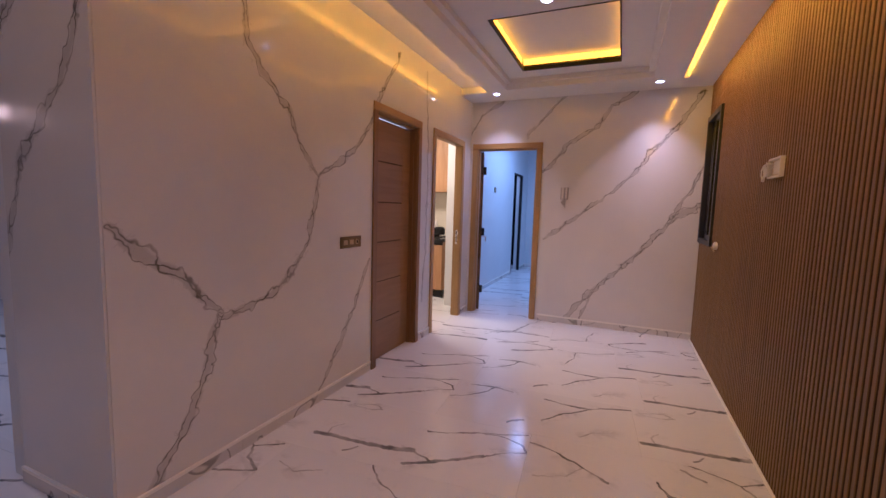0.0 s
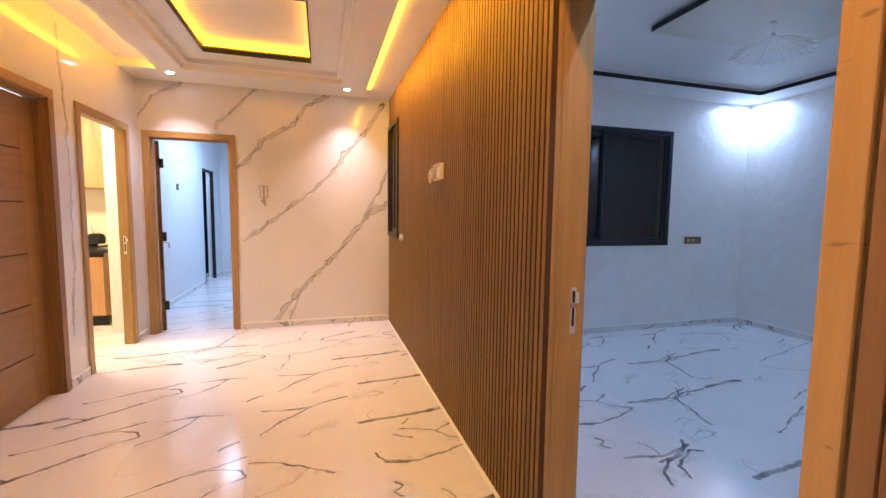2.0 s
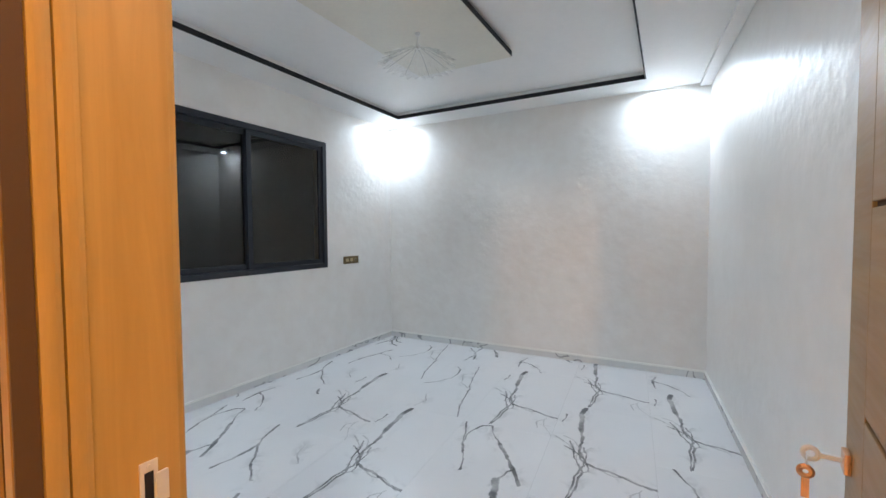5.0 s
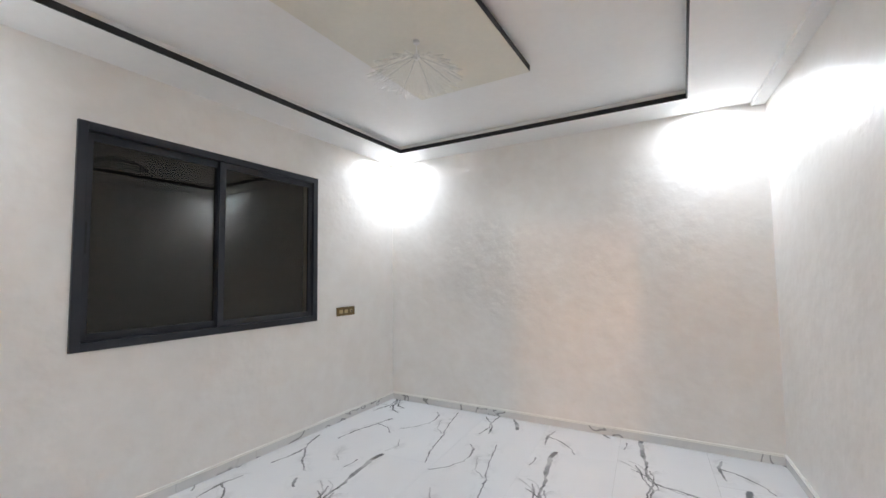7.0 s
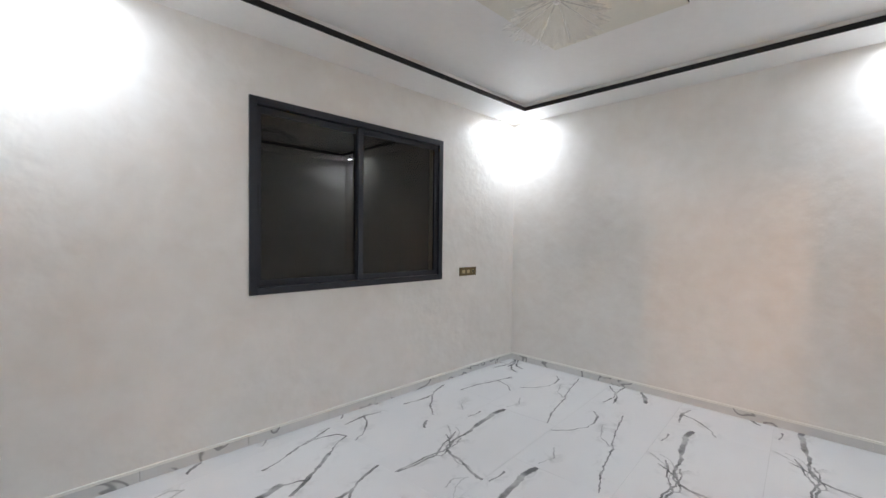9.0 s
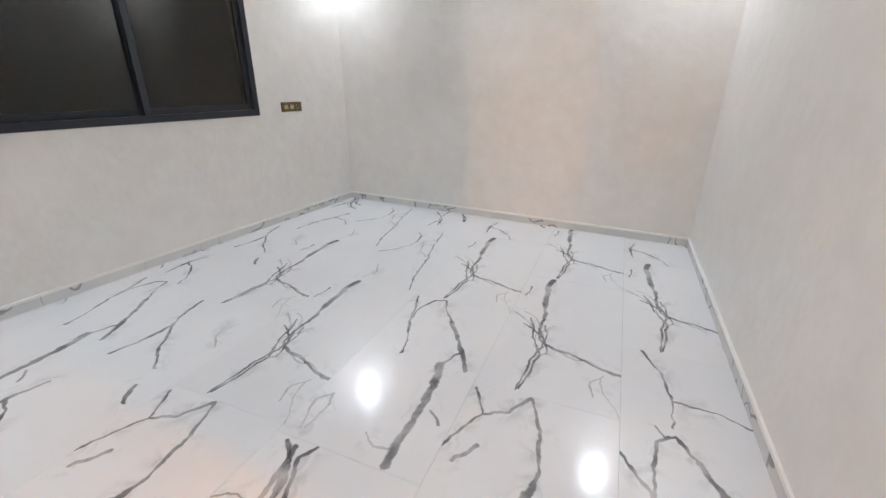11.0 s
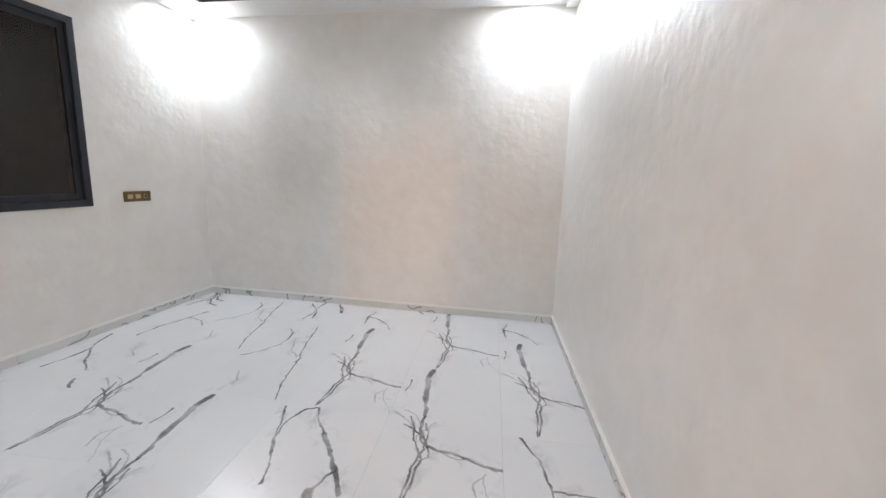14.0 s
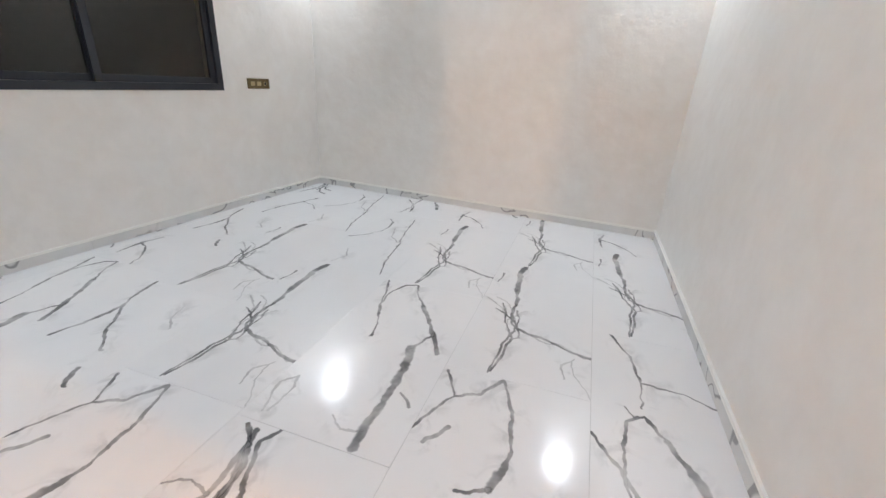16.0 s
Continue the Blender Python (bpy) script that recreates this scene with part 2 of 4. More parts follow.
# the printed vein designs of the tiles: lines in metres along and across one tile
PRINTS = {
    "spur": [
        (0.020, [(1.23, 0.45), (1.10, 0.462), (0.95, 0.452), (0.68, 0.425)]),
        (0.011, [(0.68, 0.425), (0.56, 0.42), (0.46, 0.405), (0.40, 0.33), (0.385, 0.24), (0.32, 0.11), (0.30, 0.0)]),
        (0.008, [(0.66, 0.50), (0.56, 0.46), (0.46, 0.44), (0.32, 0.38), (0.16, 0.40), (0.03, 0.42)]),
        (0.007, [(0.60, 0.40), (0.50, 0.375), (0.40, 0.38), (0.33, 0.40), (0.18, 0.42), (0.02, 0.43)]),
        (0.007, [(0.58, 0.52), (0.54, 0.45), (0.45, 0.37), (0.34, 0.35), (0.31, 0.39)]),
        (0.006, [(0.72, 0.55), (0.68, 0.475), (0.60, 0.43), (0.47, 0.39)]),
        (0.006, [(0.62, 0.36), (0.56, 0.39), (0.48, 0.43), (0.38, 0.42)]),
        (0.006, [(0.39, 0.30), (0.34, 0.22), (0.36, 0.16), (0.29, 0.03)]),
        (0.0055, [(0.24, 0.09), (0.14, 0.07), (0.07, 0.03), (0.0, 0.0)]),
        (0.0055, [(0.26, 0.08), (0.20, 0.13), (0.10, 0.115)]),
        (0.0055, [(0.70, 0.60), (0.60, 0.49), (0.50, 0.45)]),
        (0.008, [(0.93, 0.58), (1.00, 0.565), (1.06, 0.57)]),
    ],
    "fork": [
        (0.021, [(0.63, 0.19), (0.48, 0.165), (0.33, 0.16), (0.15, 0.16), (0.02, 0.155)]),
        (0.0075, [(0.63, 0.19), (0.75, 0.14), (0.78, 0.135)]),
        (0.015, [(1.02, 0.29), (0.90, 0.215), (0.78, 0.14), (0.64, 0.06)]),
        (0.008, [(1.24, 0.40), (1.14, 0.37), (1.02, 0.29)]),
        (0.008, [(0.64, 0.41), (0.78, 0.45), (0.93, 0.51), (1.08, 0.52), (1.21, 0.47), (1.24, 0.41)]),
        (0.008, [(0.93, 0.51), (1.02, 0.53), (1.12, 0.56), (1.22, 0.60)]),
        (0.008, [(0.27, 0.05), (0.31, 0.08), (0.33, 0.12)]),
        (0.006, [(0.10, 0.16), (0.08, 0.24), (0.13, 0.30)]),
        (0.006, [(0.05, 0.55), (0.20, 0.60), (0.26, 0.55), (0.20, 0.52), (0.06, 0.53)]),
    ],
    "elbow": [
        (0.009, [(0.85, 0.62), (1.01, 0.55), (1.05, 0.52), (1.11, 0.43), (1.23, 0.355), (1.06, 0.295), (0.87, 0.265)]),
        (0.016, [(0.87, 0.265), (0.80, 0.27), (0.70, 0.30)]),
        (0.008, [(0.70, 0.30), (0.67, 0.35), (0.66, 0.40)]),
        (0.007, [(1.05, 0.52), (1.15, 0.57), (1.20, 0.60)]),
        (0.007, [(0.70, 0.12), (0.74, 0.08), (0.68, 0.04), (0.72, 0.0)]),
        (0.008, [(0.80, 0.56), (0.86, 0.52), (0.90, 0.50)]),
        (0.008, [(0.42, 0.30), (0.30, 0.38), (0.12, 0.50), (0.0, 0.53)]),
        (0.006, [(0.30, 0.38), (0.22, 0.28), (0.05, 0.22)]),
    ],
    "cross": [
        (0.007, [(1.24, 0.53), (1.08, 0.445), (0.88, 0.41), (0.71, 0.43)]),
        (0.007, [(0.88, 0.41), (0.87, 0.25), (0.83, 0.15), (0.80, 0.05)]),
        (0.009, [(0.36, 0.51), (0.50, 0.50), (0.62, 0.49), (0.67, 0.42), (0.56, 0.35)]),
        (0.018, [(0.56, 0.35), (0.41, 0.27), (0.30, 0.24)]),
        (0.007, [(0.67, 0.42), (0.65, 0.46), (0.70, 0.49)]),
        (0.010, [(0.50, 0.615), (0.41, 0.55), (0.28, 0.47), (0.10, 0.44)]),
        (0.007, [(0.36, 0.51), (0.24, 0.49), (0.08, 0.52)]),
    ],
    "sweep": [
        (0.012, [(1.24, 0.57), (1.08, 0.53), (0.96, 0.475), (0.82, 0.48), (0.66, 0.52)]),
        (0.009, [(0.98, 0.48), (0.87, 0.39), (0.76, 0.31), (0.67, 0.19)]),
        (0.013, [(0.55, 0.16), (0.49, 0.12), (0.46, 0.09)]),
        (0.010, [(0.42, 0.54), (0.28, 0.58), (0.10, 0.56)]),
        (0.007, [(0.28, 0.58), (0.22, 0.45), (0.08, 0.33), (0.0, 0.31)]),
        (0.006, [(1.10, 0.20), (0.98, 0.16), (0.90, 0.08)]),
    ],
    "root": [
        (0.012, [(1.20, 0.50), (1.14, 0.47), (1.08, 0.435), (0.98, 0.42), (0.86, 0.36), (0.80, 0.26)]),
        (0.012, [(1.15, 0.48), (1.05, 0.47), (0.96, 0.46), (0.86, 0.50), (0.74, 0.52)]),
        (0.009, [(1.24, 0.42), (1.17, 0.45), (1.06, 0.40), (0.98, 0.36), (0.94, 0.27)]),
        (0.009, [(1.22, 0.55), (1.16, 0.49), (1.02, 0.43), (0.90, 0.42)]),
        (0.008, [(0.96, 0.46), (0.98, 0.54), (0.94, 0.62)]),
        (0.010, [(0.62, 0.20), (0.45, 0.26), (0.20, 0.34), (0.0, 0.36)]),
        (0.007, [(0.45, 0.26), (0.40, 0.12), (0.30, 0.02)]),
    ],
    "thin": [
        (0.007, [(0.0, 0.07), (0.14, 0.11), (0.28, 0.15), (0.55, 0.18), (0.80, 0.25), (1.14, 0.30)]),
        (0.006, [(0.55, 0.18), (0.66, 0.30), (0.86, 0.36)]),
        (0.010, [(0.86, 0.42), (0.98, 0.44), (1.06, 0.50)]),
        (0.007, [(0.86, 0.42), (0.74, 0.44), (0.60, 0.52), (0.52, 0.61)]),
        (0.006, [(0.30, 0.48), (0.18, 0.42), (0.05, 0.46)]),
    ],
}
DESIGNS = {(0, -1): "spur", (-1, -1): "spur", (0, 0): "spur", (2, -1): "spur", (3, -1): "spur", (1, 1): "spur", (1, 0): "fork", (0, -2): "elbow",
           (2, -2): "elbow", (-1, -2): "cross", (3, -2): "sweep", (1, -1): "root", (2, 0): "thin", (3, 0): "thin", (4, -1): "fork", (4, 0): "sweep"}


def tile_material(name, lines):
    """Polished porcelain printed with one design of grey veins, which lies in the tile's own coordinates."""
    mat, nt, bsdf = material("polished_marble_tile_" + name)
    uv = coords(nt, "UV")
    p = wobbled(nt, uv, 0.035, 0.034, 17.0)
    fill, rim, halo = line_field(nt, p, lines, 0.5, 1.3, 0.09)
    smoke = mth(nt, "MULTIPLY", span(nt, grain(nt, uv, 8, 4, distortion=1.5), 0.5, 0.7), mth(nt, "MULTIPLY", halo, 0.26))
    breaks = span(nt, grain(nt, uv, 7, 3), 0.34, 0.60, 0.45, 1.0)
    rnd = nt.nodes.new("ShaderNodeObjectInfo").outputs["Random"]
    mask = mth(nt, "MULTIPLY", mth(nt, "ADD", mth(nt, "MULTIPLY", fill, 0.85), mth(nt, "MULTIPLY", rim, 0.3), True), breaks)
    world_c = coords(nt)
    cloud = blend(nt, span(nt, grain(nt, world_c, 1.7, 4), 0.3, 0.75), (0.87, 0.87, 0.87), (0.80, 0.80, 0.81))
    cloud = blend(nt, mth(nt, "MULTIPLY", rnd, 0.5), cloud, (0.76, 0.765, 0.775))
    nt.links.new(blend(nt, mth(nt, "MAXIMUM", mask, smoke), cloud, (0.045, 0.045, 0.05)), bsdf.inputs["Base Color"])
    nt.links.new(span(nt, grain(nt, world_c, 3.0, 4), 0.35, 0.7, 0.13, 0.20), bsdf.inputs["Roughness"])
    bump(nt, bsdf, grain(nt, world_c, 3.5, 1), 0.02, 0.01)
    return mat


def plaster_material():
    """Pearly trowelled plaster, off-white."""
    mat, nt, bsdf = material("pearly_trowelled_plaster")
    c = coords(nt)
    big, mid = grain(nt, c, 1.1, 3), grain(nt, c, 6.5, 4, 0.55, distortion=0.3)
    f = span(nt, mth(nt, "ADD", mth(nt, "MULTIPLY", big, 0.5), mth(nt, "MULTIPLY", mid, 0.5)), 0.35, 0.65)
    nt.links.new(blend(nt, f, (0.82, 0.775, 0.725), (0.89, 0.86, 0.82)), bsdf.inputs["Base Color"])
    nt.links.new(span(nt, mid, 0.25, 0.75, 0.285, 0.39), bsdf.inputs["Roughness"])
    bsdf.inputs["Specular IOR Level"].default_value = 0.9
    bsdf.inputs["Metallic"].default_value = 0.14
    h = mth(nt, "ADD", grain(nt, c, 11, 1.5, 0.5), mth(nt, "MULTIPLY", grain(nt, c, 26, 1), 0.22))
    bump(nt, bsdf, h, 0.40, 0.011)
    return mat


TILES = {name: tile_material(name, lines) for name, lines in PRINTS.items()}
PLASTER = plaster_material()
PAINT = plain("white_ceiling_paint", (0.86, 0.85, 0.835), 0.6, vary=0.03, scale=2)
CORRIDOR_PAINT = plain("white_wall_paint", (0.74, 0.75, 0.76), 0.5, vary=0.03, scale=2)
BOARD = plain("cream_satin_board", (0.74, 0.71, 0.625), 0.34, vary=0.05, scale=3, relief=0.05)
GROUT = plain("grey_grout", (0.55, 0.55, 0.54), 0.8)
CREAM = plain("cream_sealant", (0.90, 0.88, 0.83), 0.5, vary=0.03)
BLACK = plain("black_paint", (0.005, 0.005, 0.006), 0.6)
ALU = plain("anthracite_aluminium", (0.022, 0.024, 0.032), 0.42, 0.2, vary=0.08, scale=8)
RUBBER = plain("black_rubber", (0.006, 0.006, 0.007), 0.6)
OAK = wood("oak_frame", (0.33, 0.195, 0.055), (0.48, 0.30, 0.095), "z")
OAK_H = wood("oak_frame_head", (0.33, 0.195, 0.055), (0.48, 0.30, 0.095), "y")
OAK_HX = wood("oak_frame_head_x", (0.33, 0.195, 0.055), (0.48, 0.30, 0.095), "x")
# knotted oak, paler than OAK: the hall light on that jamb is in the colour
OAK_KNOT_LIT = wood("oak_knotted_lit", (0.44, 0.275, 0.075), (0.58, 0.375, 0.12), "z", marks=True)
OAK_GRAIN = wood("oak_open_grain", (0.12, 0.046, 0.006), (0.52, 0.28, 0.05), "z", size=0.55)
LEAF = wood("oak_door_leaf", (0.25, 0.135, 0.045), (0.36, 0.205, 0.075), "y", size=1.6)
BROWN_FRAME = wood("dark_oak_frame", (0.20, 0.11, 0.038), (0.32, 0.18, 0.066), "z")
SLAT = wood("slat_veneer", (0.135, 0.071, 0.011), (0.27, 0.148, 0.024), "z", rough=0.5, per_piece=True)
# dark brown of the slat backing, also darkens slat sides and door grooves
GROOVE_DARK = plain("dark_groove_brown", (0.07, 0.033, 0.009), 0.8)
CABINET = wood("cabinet_veneer", (0.34, 0.17, 0.06), (0.56, 0.33, 0.14), "z", size=2.2)
STEEL = plain("brushed_steel", (0.78, 0.77, 0.75), 0.45, 0.55, vary=0.06)
BRONZE = plain("bronze_plate", (0.19, 0.135, 0.065), 0.35, 0.75)
BRASS = plain("brass_rocker", (0.55, 0.43, 0.25), 0.35, 0.5)
COPPER = plain("copper_key", (0.72, 0.42, 0.24), 0.3, 0.9)
WHITE_PLASTIC = plain("white_plastic", (0.76, 0.73, 0.68), 0.4, vary=0.04)
GREY_PLASTIC = plain("grey_plastic", (0.42, 0.40, 0.38), 0.4, vary=0.05)
STONE = plain("black_worktop", (0.02, 0.02, 0.022), 0.15)
SPLASH = plain("cream_wall_tile", (0.75, 0.70, 0.58), 0.2, vary=0.05)
LED = glow("amber_led_strip", (1.0, 0.40, 0.0), 5.0)
LENS_COOL = glow("cool_spot_lens", (0.86, 0.94, 1.0), 22.0)
LENS_WARM = glow("warm_spot_lens", (1.0, 0.93, 0.88), 22.0)


def glass_material(name, tint, rough=0.0):
    mat, nt, bsdf = material(name)
    bsdf.inputs["Base Color"].default_value = (*tint, 1)
    bsdf.inputs["Transmission Weight"].default_value = 1.0
    bsdf.inputs["Roughness"].default_value = rough
    bsdf.inputs["IOR"].default_value = 1.48
    return mat


GLASS = glass_material("bronze_window_glass", (0.30, 0.26, 0.20))


def film_material():
    """Crumpled clear plastic film."""
    mat, nt, bsdf = material("clear_plastic_film")
    bsdf.inputs["Base Color"].default_value = (0.86, 0.86, 0.84, 1)
    bsdf.inputs["Roughness"].default_value = 0.18
    bsdf.inputs["Alpha"].default_value = 0.2
    bump(nt, bsdf, grain(nt, coords(nt), 28, 3, distortion=2.0), 0.6, 0.01)
    return mat


FILM = film_material()


# ---- mesh helpers ----
def mesh(name, bm, mats, smooth=False):
    me = bpy.data.meshes.new(name)
    bm.to_mesh(me)
    bm.free()
    for m in mats if isinstance(mats, (list, tuple)) else [mats]:
        me.materials.append(m)
    if smooth:
        me.shade_smooth()
    return me


def part(name, bm, mats, parent=None, label="", smooth=False):
    ob = new(name, mesh(name, bm, mats, smooth))
    if parent is not None:
        ob.parent = parent
    if label:
        tagged(ob, label)
    return ob


def thing(name, label, category, group="", kind="", at=(0, 0, 0, 0, 0, 0)):
    ob = tagged(new(name), label, category, group, kind)
    ob.matrix_world = pose(*at)
    return ob


def box(x0, x1, y0, y1, z0, z1, bm=None, bevel=0.0, index=0):
    own = bmesh.new()
    m = Matrix.LocRotScale(((x0 + x1) / 2, (y0 + y1) / 2, (z0 + z1) / 2), None, (abs(x1 - x0), abs(y1 - y0), abs(z1 - z0)))
    bmesh.ops.create_cube(own, size=1, matrix=m)
    if bevel:
        bmesh.ops.bevel(own, geom=own.edges[:], offset=bevel, segments=2, affect="EDGES", profile=0.7)
    for f in own.faces:
        f.material_index = index
    if bm is None:
        return own
    tmp = bpy.data.meshes.new("tmp")
    own.to_mesh(tmp)
    own.free()
    bm.from_mesh(tmp)
    bpy.data.meshes.remove(tmp)
    return bm


def disc(r, depth, segments=24, bevel=0.0, r2=None):
    bm = bmesh.new()
    bmesh.ops.create_cone(bm, cap_ends=True, segments=segments, radius1=r, radius2=r if r2 is None else r2, depth=depth)
    if bevel:
        bmesh.ops.bevel(bm, geom=[e for e in bm.edges if len(e.link_faces) == 2 and e.calc_face_angle() > 0.8], offset=bevel, segments=2, affect="EDGES")
    return bm


def placed(bm, m):
    bm.transform(m)
    return bm


def ring(r_out, r_in, depth, segments=28):
    """A flat annulus with thickness, lying in the xy plane."""
    bm = bmesh.new()
    rows = []
    for r, z in ((r_in, 0), (r_in, depth), ((r_in + r_out) / 2, depth * 1.25), (r_out, depth * 0.6), (r_out, 0)):
        rows.append([bm.verts.new((r * math.cos(2 * math.pi * k / segments), r * math.sin(2 * math.pi * k / segments), z)) for k in range(segments)])
    for a, b in zip(rows, rows[1:] + rows[:1]):
        for k in range(segments):
            bm.faces.new((a[k], b[k], b[(k + 1) % segments], a[(k + 1) % segments]))
    bmesh.ops.recalc_face_normals(bm, faces=bm.faces[:])
    return bm


def wall(name, axis, lo, hi, z0, z1, face, back, holes, front_mat, back_mat, label, cat="wall"):
    """A wall in a plane of constant axis, from face (towards the hall side) to back, with holes (s0, s1, z0, z1) through it."""
    ss = sorted({lo, hi, *[h[0] for h in holes], *[h[1] for h in holes]})
    zs = sorted({z0, z1, *[h[2] for h in holes], *[h[3] for h in holes]})
    ss, zs = [v for v in ss if lo <= v <= hi], [v for v in zs if z0 <= v <= z1]
    nS, nZ = len(ss) - 1, len(zs) - 1

    def solid(i, j):
        if not (0 <= i < nS and 0 <= j < nZ):
            return False
        s, z = (ss[i] + ss[i + 1]) / 2, (zs[j] + zs[j + 1]) / 2
        return not any(h[0] < s < h[1] and h[2] < z < h[3] for h in holes)

    bm = bmesh.new()

    def at(s, d, z):
        return (d, s, z) if axis == "x" else (s, d, z)

    def quad(pts, index):
        f = bm.faces.new([bm.verts.new(p) for p in pts])
        f.material_index = index

    for i in range(nS):
        for j in range(nZ):
            if not solid(i, j):
                continue
            a, b, c, d = ss[i], ss[i + 1], zs[j], zs[j + 1]
            for dep, index in ((face, 0), (back, 1)):
                quad([at(a, dep, c), at(b, dep, c), at(b, dep, d), at(a, dep, d)], index)
            for (ii, jj), (p, q) in (((i - 1, j), ((a, c), (a, d))), ((i + 1, j), ((b, c), (b, d))), ((i, j - 1), ((a, c), (b, c))), ((i, j + 1), ((a, d), (b, d)))):
                if not solid(ii, jj):
                    quad([at(p[0], face, p[1]), at(q[0], face, q[1]), at(q[0], back, q[1]), at(p[0], back, p[1])], 1)
    bmesh.ops.remove_doubles(bm, verts=bm.verts[:], dist=1e-5)
    bmesh.ops.recalc_face_normals(bm, faces=bm.faces[:])
    ob = part(name, bm, [front_mat, back_mat])
    return tagged(ob, label, cat, kind="structure")


def run(x0, y0, x1, y1, thick, z0, z1, bevel=0.0):
    """A straight strip along the floor from one point to another, its thickness on the left of the way."""
    length = math.hypot(x1 - x0, y1 - y0)
    bm = box(0, length, 0, thick, z0, z1, bevel=bevel)
    return placed(bm, pose(x0, y0, 0, 0, 0, math.degrees(math.atan2(y1 - y0, x1 - x0))))


# ---- large structure ----
# the bedroom door's opening, the hall window, the doors in the hall
DOOR_Y0, DOOR_Y1, DOOR_Z = 0.715, 1.605, 2.16
wall_east = wall("wall_east", "x", -1.2, 5.45, 0, 3.0, 1.014, 1.09,
                 [(DOOR_Y0, DOOR_Y1, -1, DOOR_Z), (4.66, 5.31, 1.07, 2.37)], CORRIDOR_PAINT, PLASTER,
                 "partition clad with vertical brown wood slats, plastered behind")
slat_backing = wall("slat_backing", "x", -1.2, 5.324, 0, 2.699, 0.936, 1.0135, [(0.50, 1.60, -1, 2.187), (4.66, 5.31, 1.07, 2.37)], GROOVE_DARK, GROOVE_DARK,
                    "dark brown backing of the slat cladding", "wall cladding")
wall_west = wall("wall_west", "x", 1.13, 5.45, 0, 2.95, HALL_W, HALL_W - 0.075,
                 [(3.06, 3.83, -1, 2.14), (4.19, 5.03, -1, 2.14)], MARBLE_W, CORRIDOR_PAINT,
                 "white polished marble wall with grey branching veins", "wall")
wall_north = wall("wall_north", "y", -1.775, 1.014, 0, 2.95, HALL_N, HALL_N + 0.12,
                  [(-1.63, -0.82, -1, 2.14)], MARBLE_N, CORRIDOR_PAINT,
                  "white polished marble wall with diagonal grey veins")
wall_return = wall("wall_return", "y", -2.40, HALL_W, 0, 2.95, 1.118, 1.128, [], MARBLE_R, CORRIDOR_PAINT,
                   "white polished marble return wall with grey veins")
tagged(part("wall_living_east", box(-2.52, -2.401, 1.128, 2.8, 0, 2.95), CORRIDOR_PAINT), "plain cream painted living room wall", "wall", kind="structure")
tagged(part("wall_living_north", box(-8.72, -2.401, 2.8, 2.89, 0, 2.95), CORRIDOR_PAINT), "plain cream painted living room wall", "wall", kind="structure")
tagged(part("wall_living_west", box(-8.72, -8.6, -1.2, 2.8, 0, 2.95), CORRIDOR_PAINT), "plain cream painted living room wall", "wall", kind="structure")
tagged(part("ceiling_living", box(-8.72, -2.671, -1.32, 2.89, 2.951, 3.03), PAINT), "plain white living room ceiling", "ceiling", kind="structure")
wall_south = wall("wall_south", "y", -8.72, 1.09, 0, 2.95, -1.2, -1.32, [], CORRIDOR_PAINT, CORRIDOR_PAINT, "plain white painted wall behind the hall")
bed_north = wall("wall_bedroom_north", "y", 1.09, 5.40, 0, 3.0, BED_N, BED_N + 0.16, [(2.30, 4.06, 1.02, 2.315)], PLASTER, PLASTER,
                 "pearly off-white plaster wall with a black window")
bed_east = wall("wall_bedroom_east", "x", 0.3, 4.36, 0, 3.0, BED_E, BED_E + 0.15, [], PLASTER, PLASTER, "pearly off-white trowelled plaster wall")
bm = placed(box(0, 4.35, -0.15, 0, 0, 3.0), pose(1.0, south(1.0), 0, 0, 0, math.degrees(SKEW)))
tagged(part("wall_bedroom_south", bm, PLASTER), "pearly off-white trowelled plaster wall, slightly askew", "wall", kind="structure")
# rooms beyond the hall doors
tagged(part("wall_kitchen_north", box(-3.75, -1.95, 6.42, 6.54, 0, 2.7), SPLASH), "cream tiled kitchen wall", "wall", kind="structure")
tagged(part("wall_kitchen_west", box(-3.87, -3.75, 3.9, 6.54, 0, 2.7), SPLASH), "cream kitchen wall", "wall", kind="structure")
tagged(part("wall_kitchen_south", box(-3.75, -1.82, 3.9, 4.02, 0, 2.7), SPLASH), "cream kitchen wall", "wall", kind="structure")
tagged(part("wall_bathroom", box(-3.0, -1.82, 2.9, 3.0, 0, 2.7), CORRIDOR_PAINT), "plain white wall behind the closed door", "wall", kind="structure")
tagged(part("wall_bathroom_west", box(-3.0, -2.9, 3.0, 3.9, 0, 2.7), CORRIDOR_PAINT), "plain white wall behind the closed door", "wall", kind="structure")
wall_corridor_west = wall("wall_corridor_west", "x", 5.445, 10.1, 0, 2.75, -1.95, -2.07, [(8.75, 9.5, -1, 2.12)], CORRIDOR_PAINT, CORRIDOR_PAINT, "white corridor wall with a black framed door")
tagged(part("wall_corridor_east", box(-0.55, -0.43, 5.445, 10.1, 0, 2.75), CORRIDOR_PAINT), "plain white corridor wall", "wall", kind="structure")
tagged(part("wall_corridor_north", box(-2.07, -0.43, 10.1, 10.22, 0, 2.75), CORRIDOR_PAINT), "plain white corridor end wall", "wall", kind="structure")
tagged(part("wall_side_room", box(-3.2, -3.1, 8.4, 10.1, 0, 2.75), CORRIDOR_PAINT), "plain white wall of a side room", "wall", kind="structure")
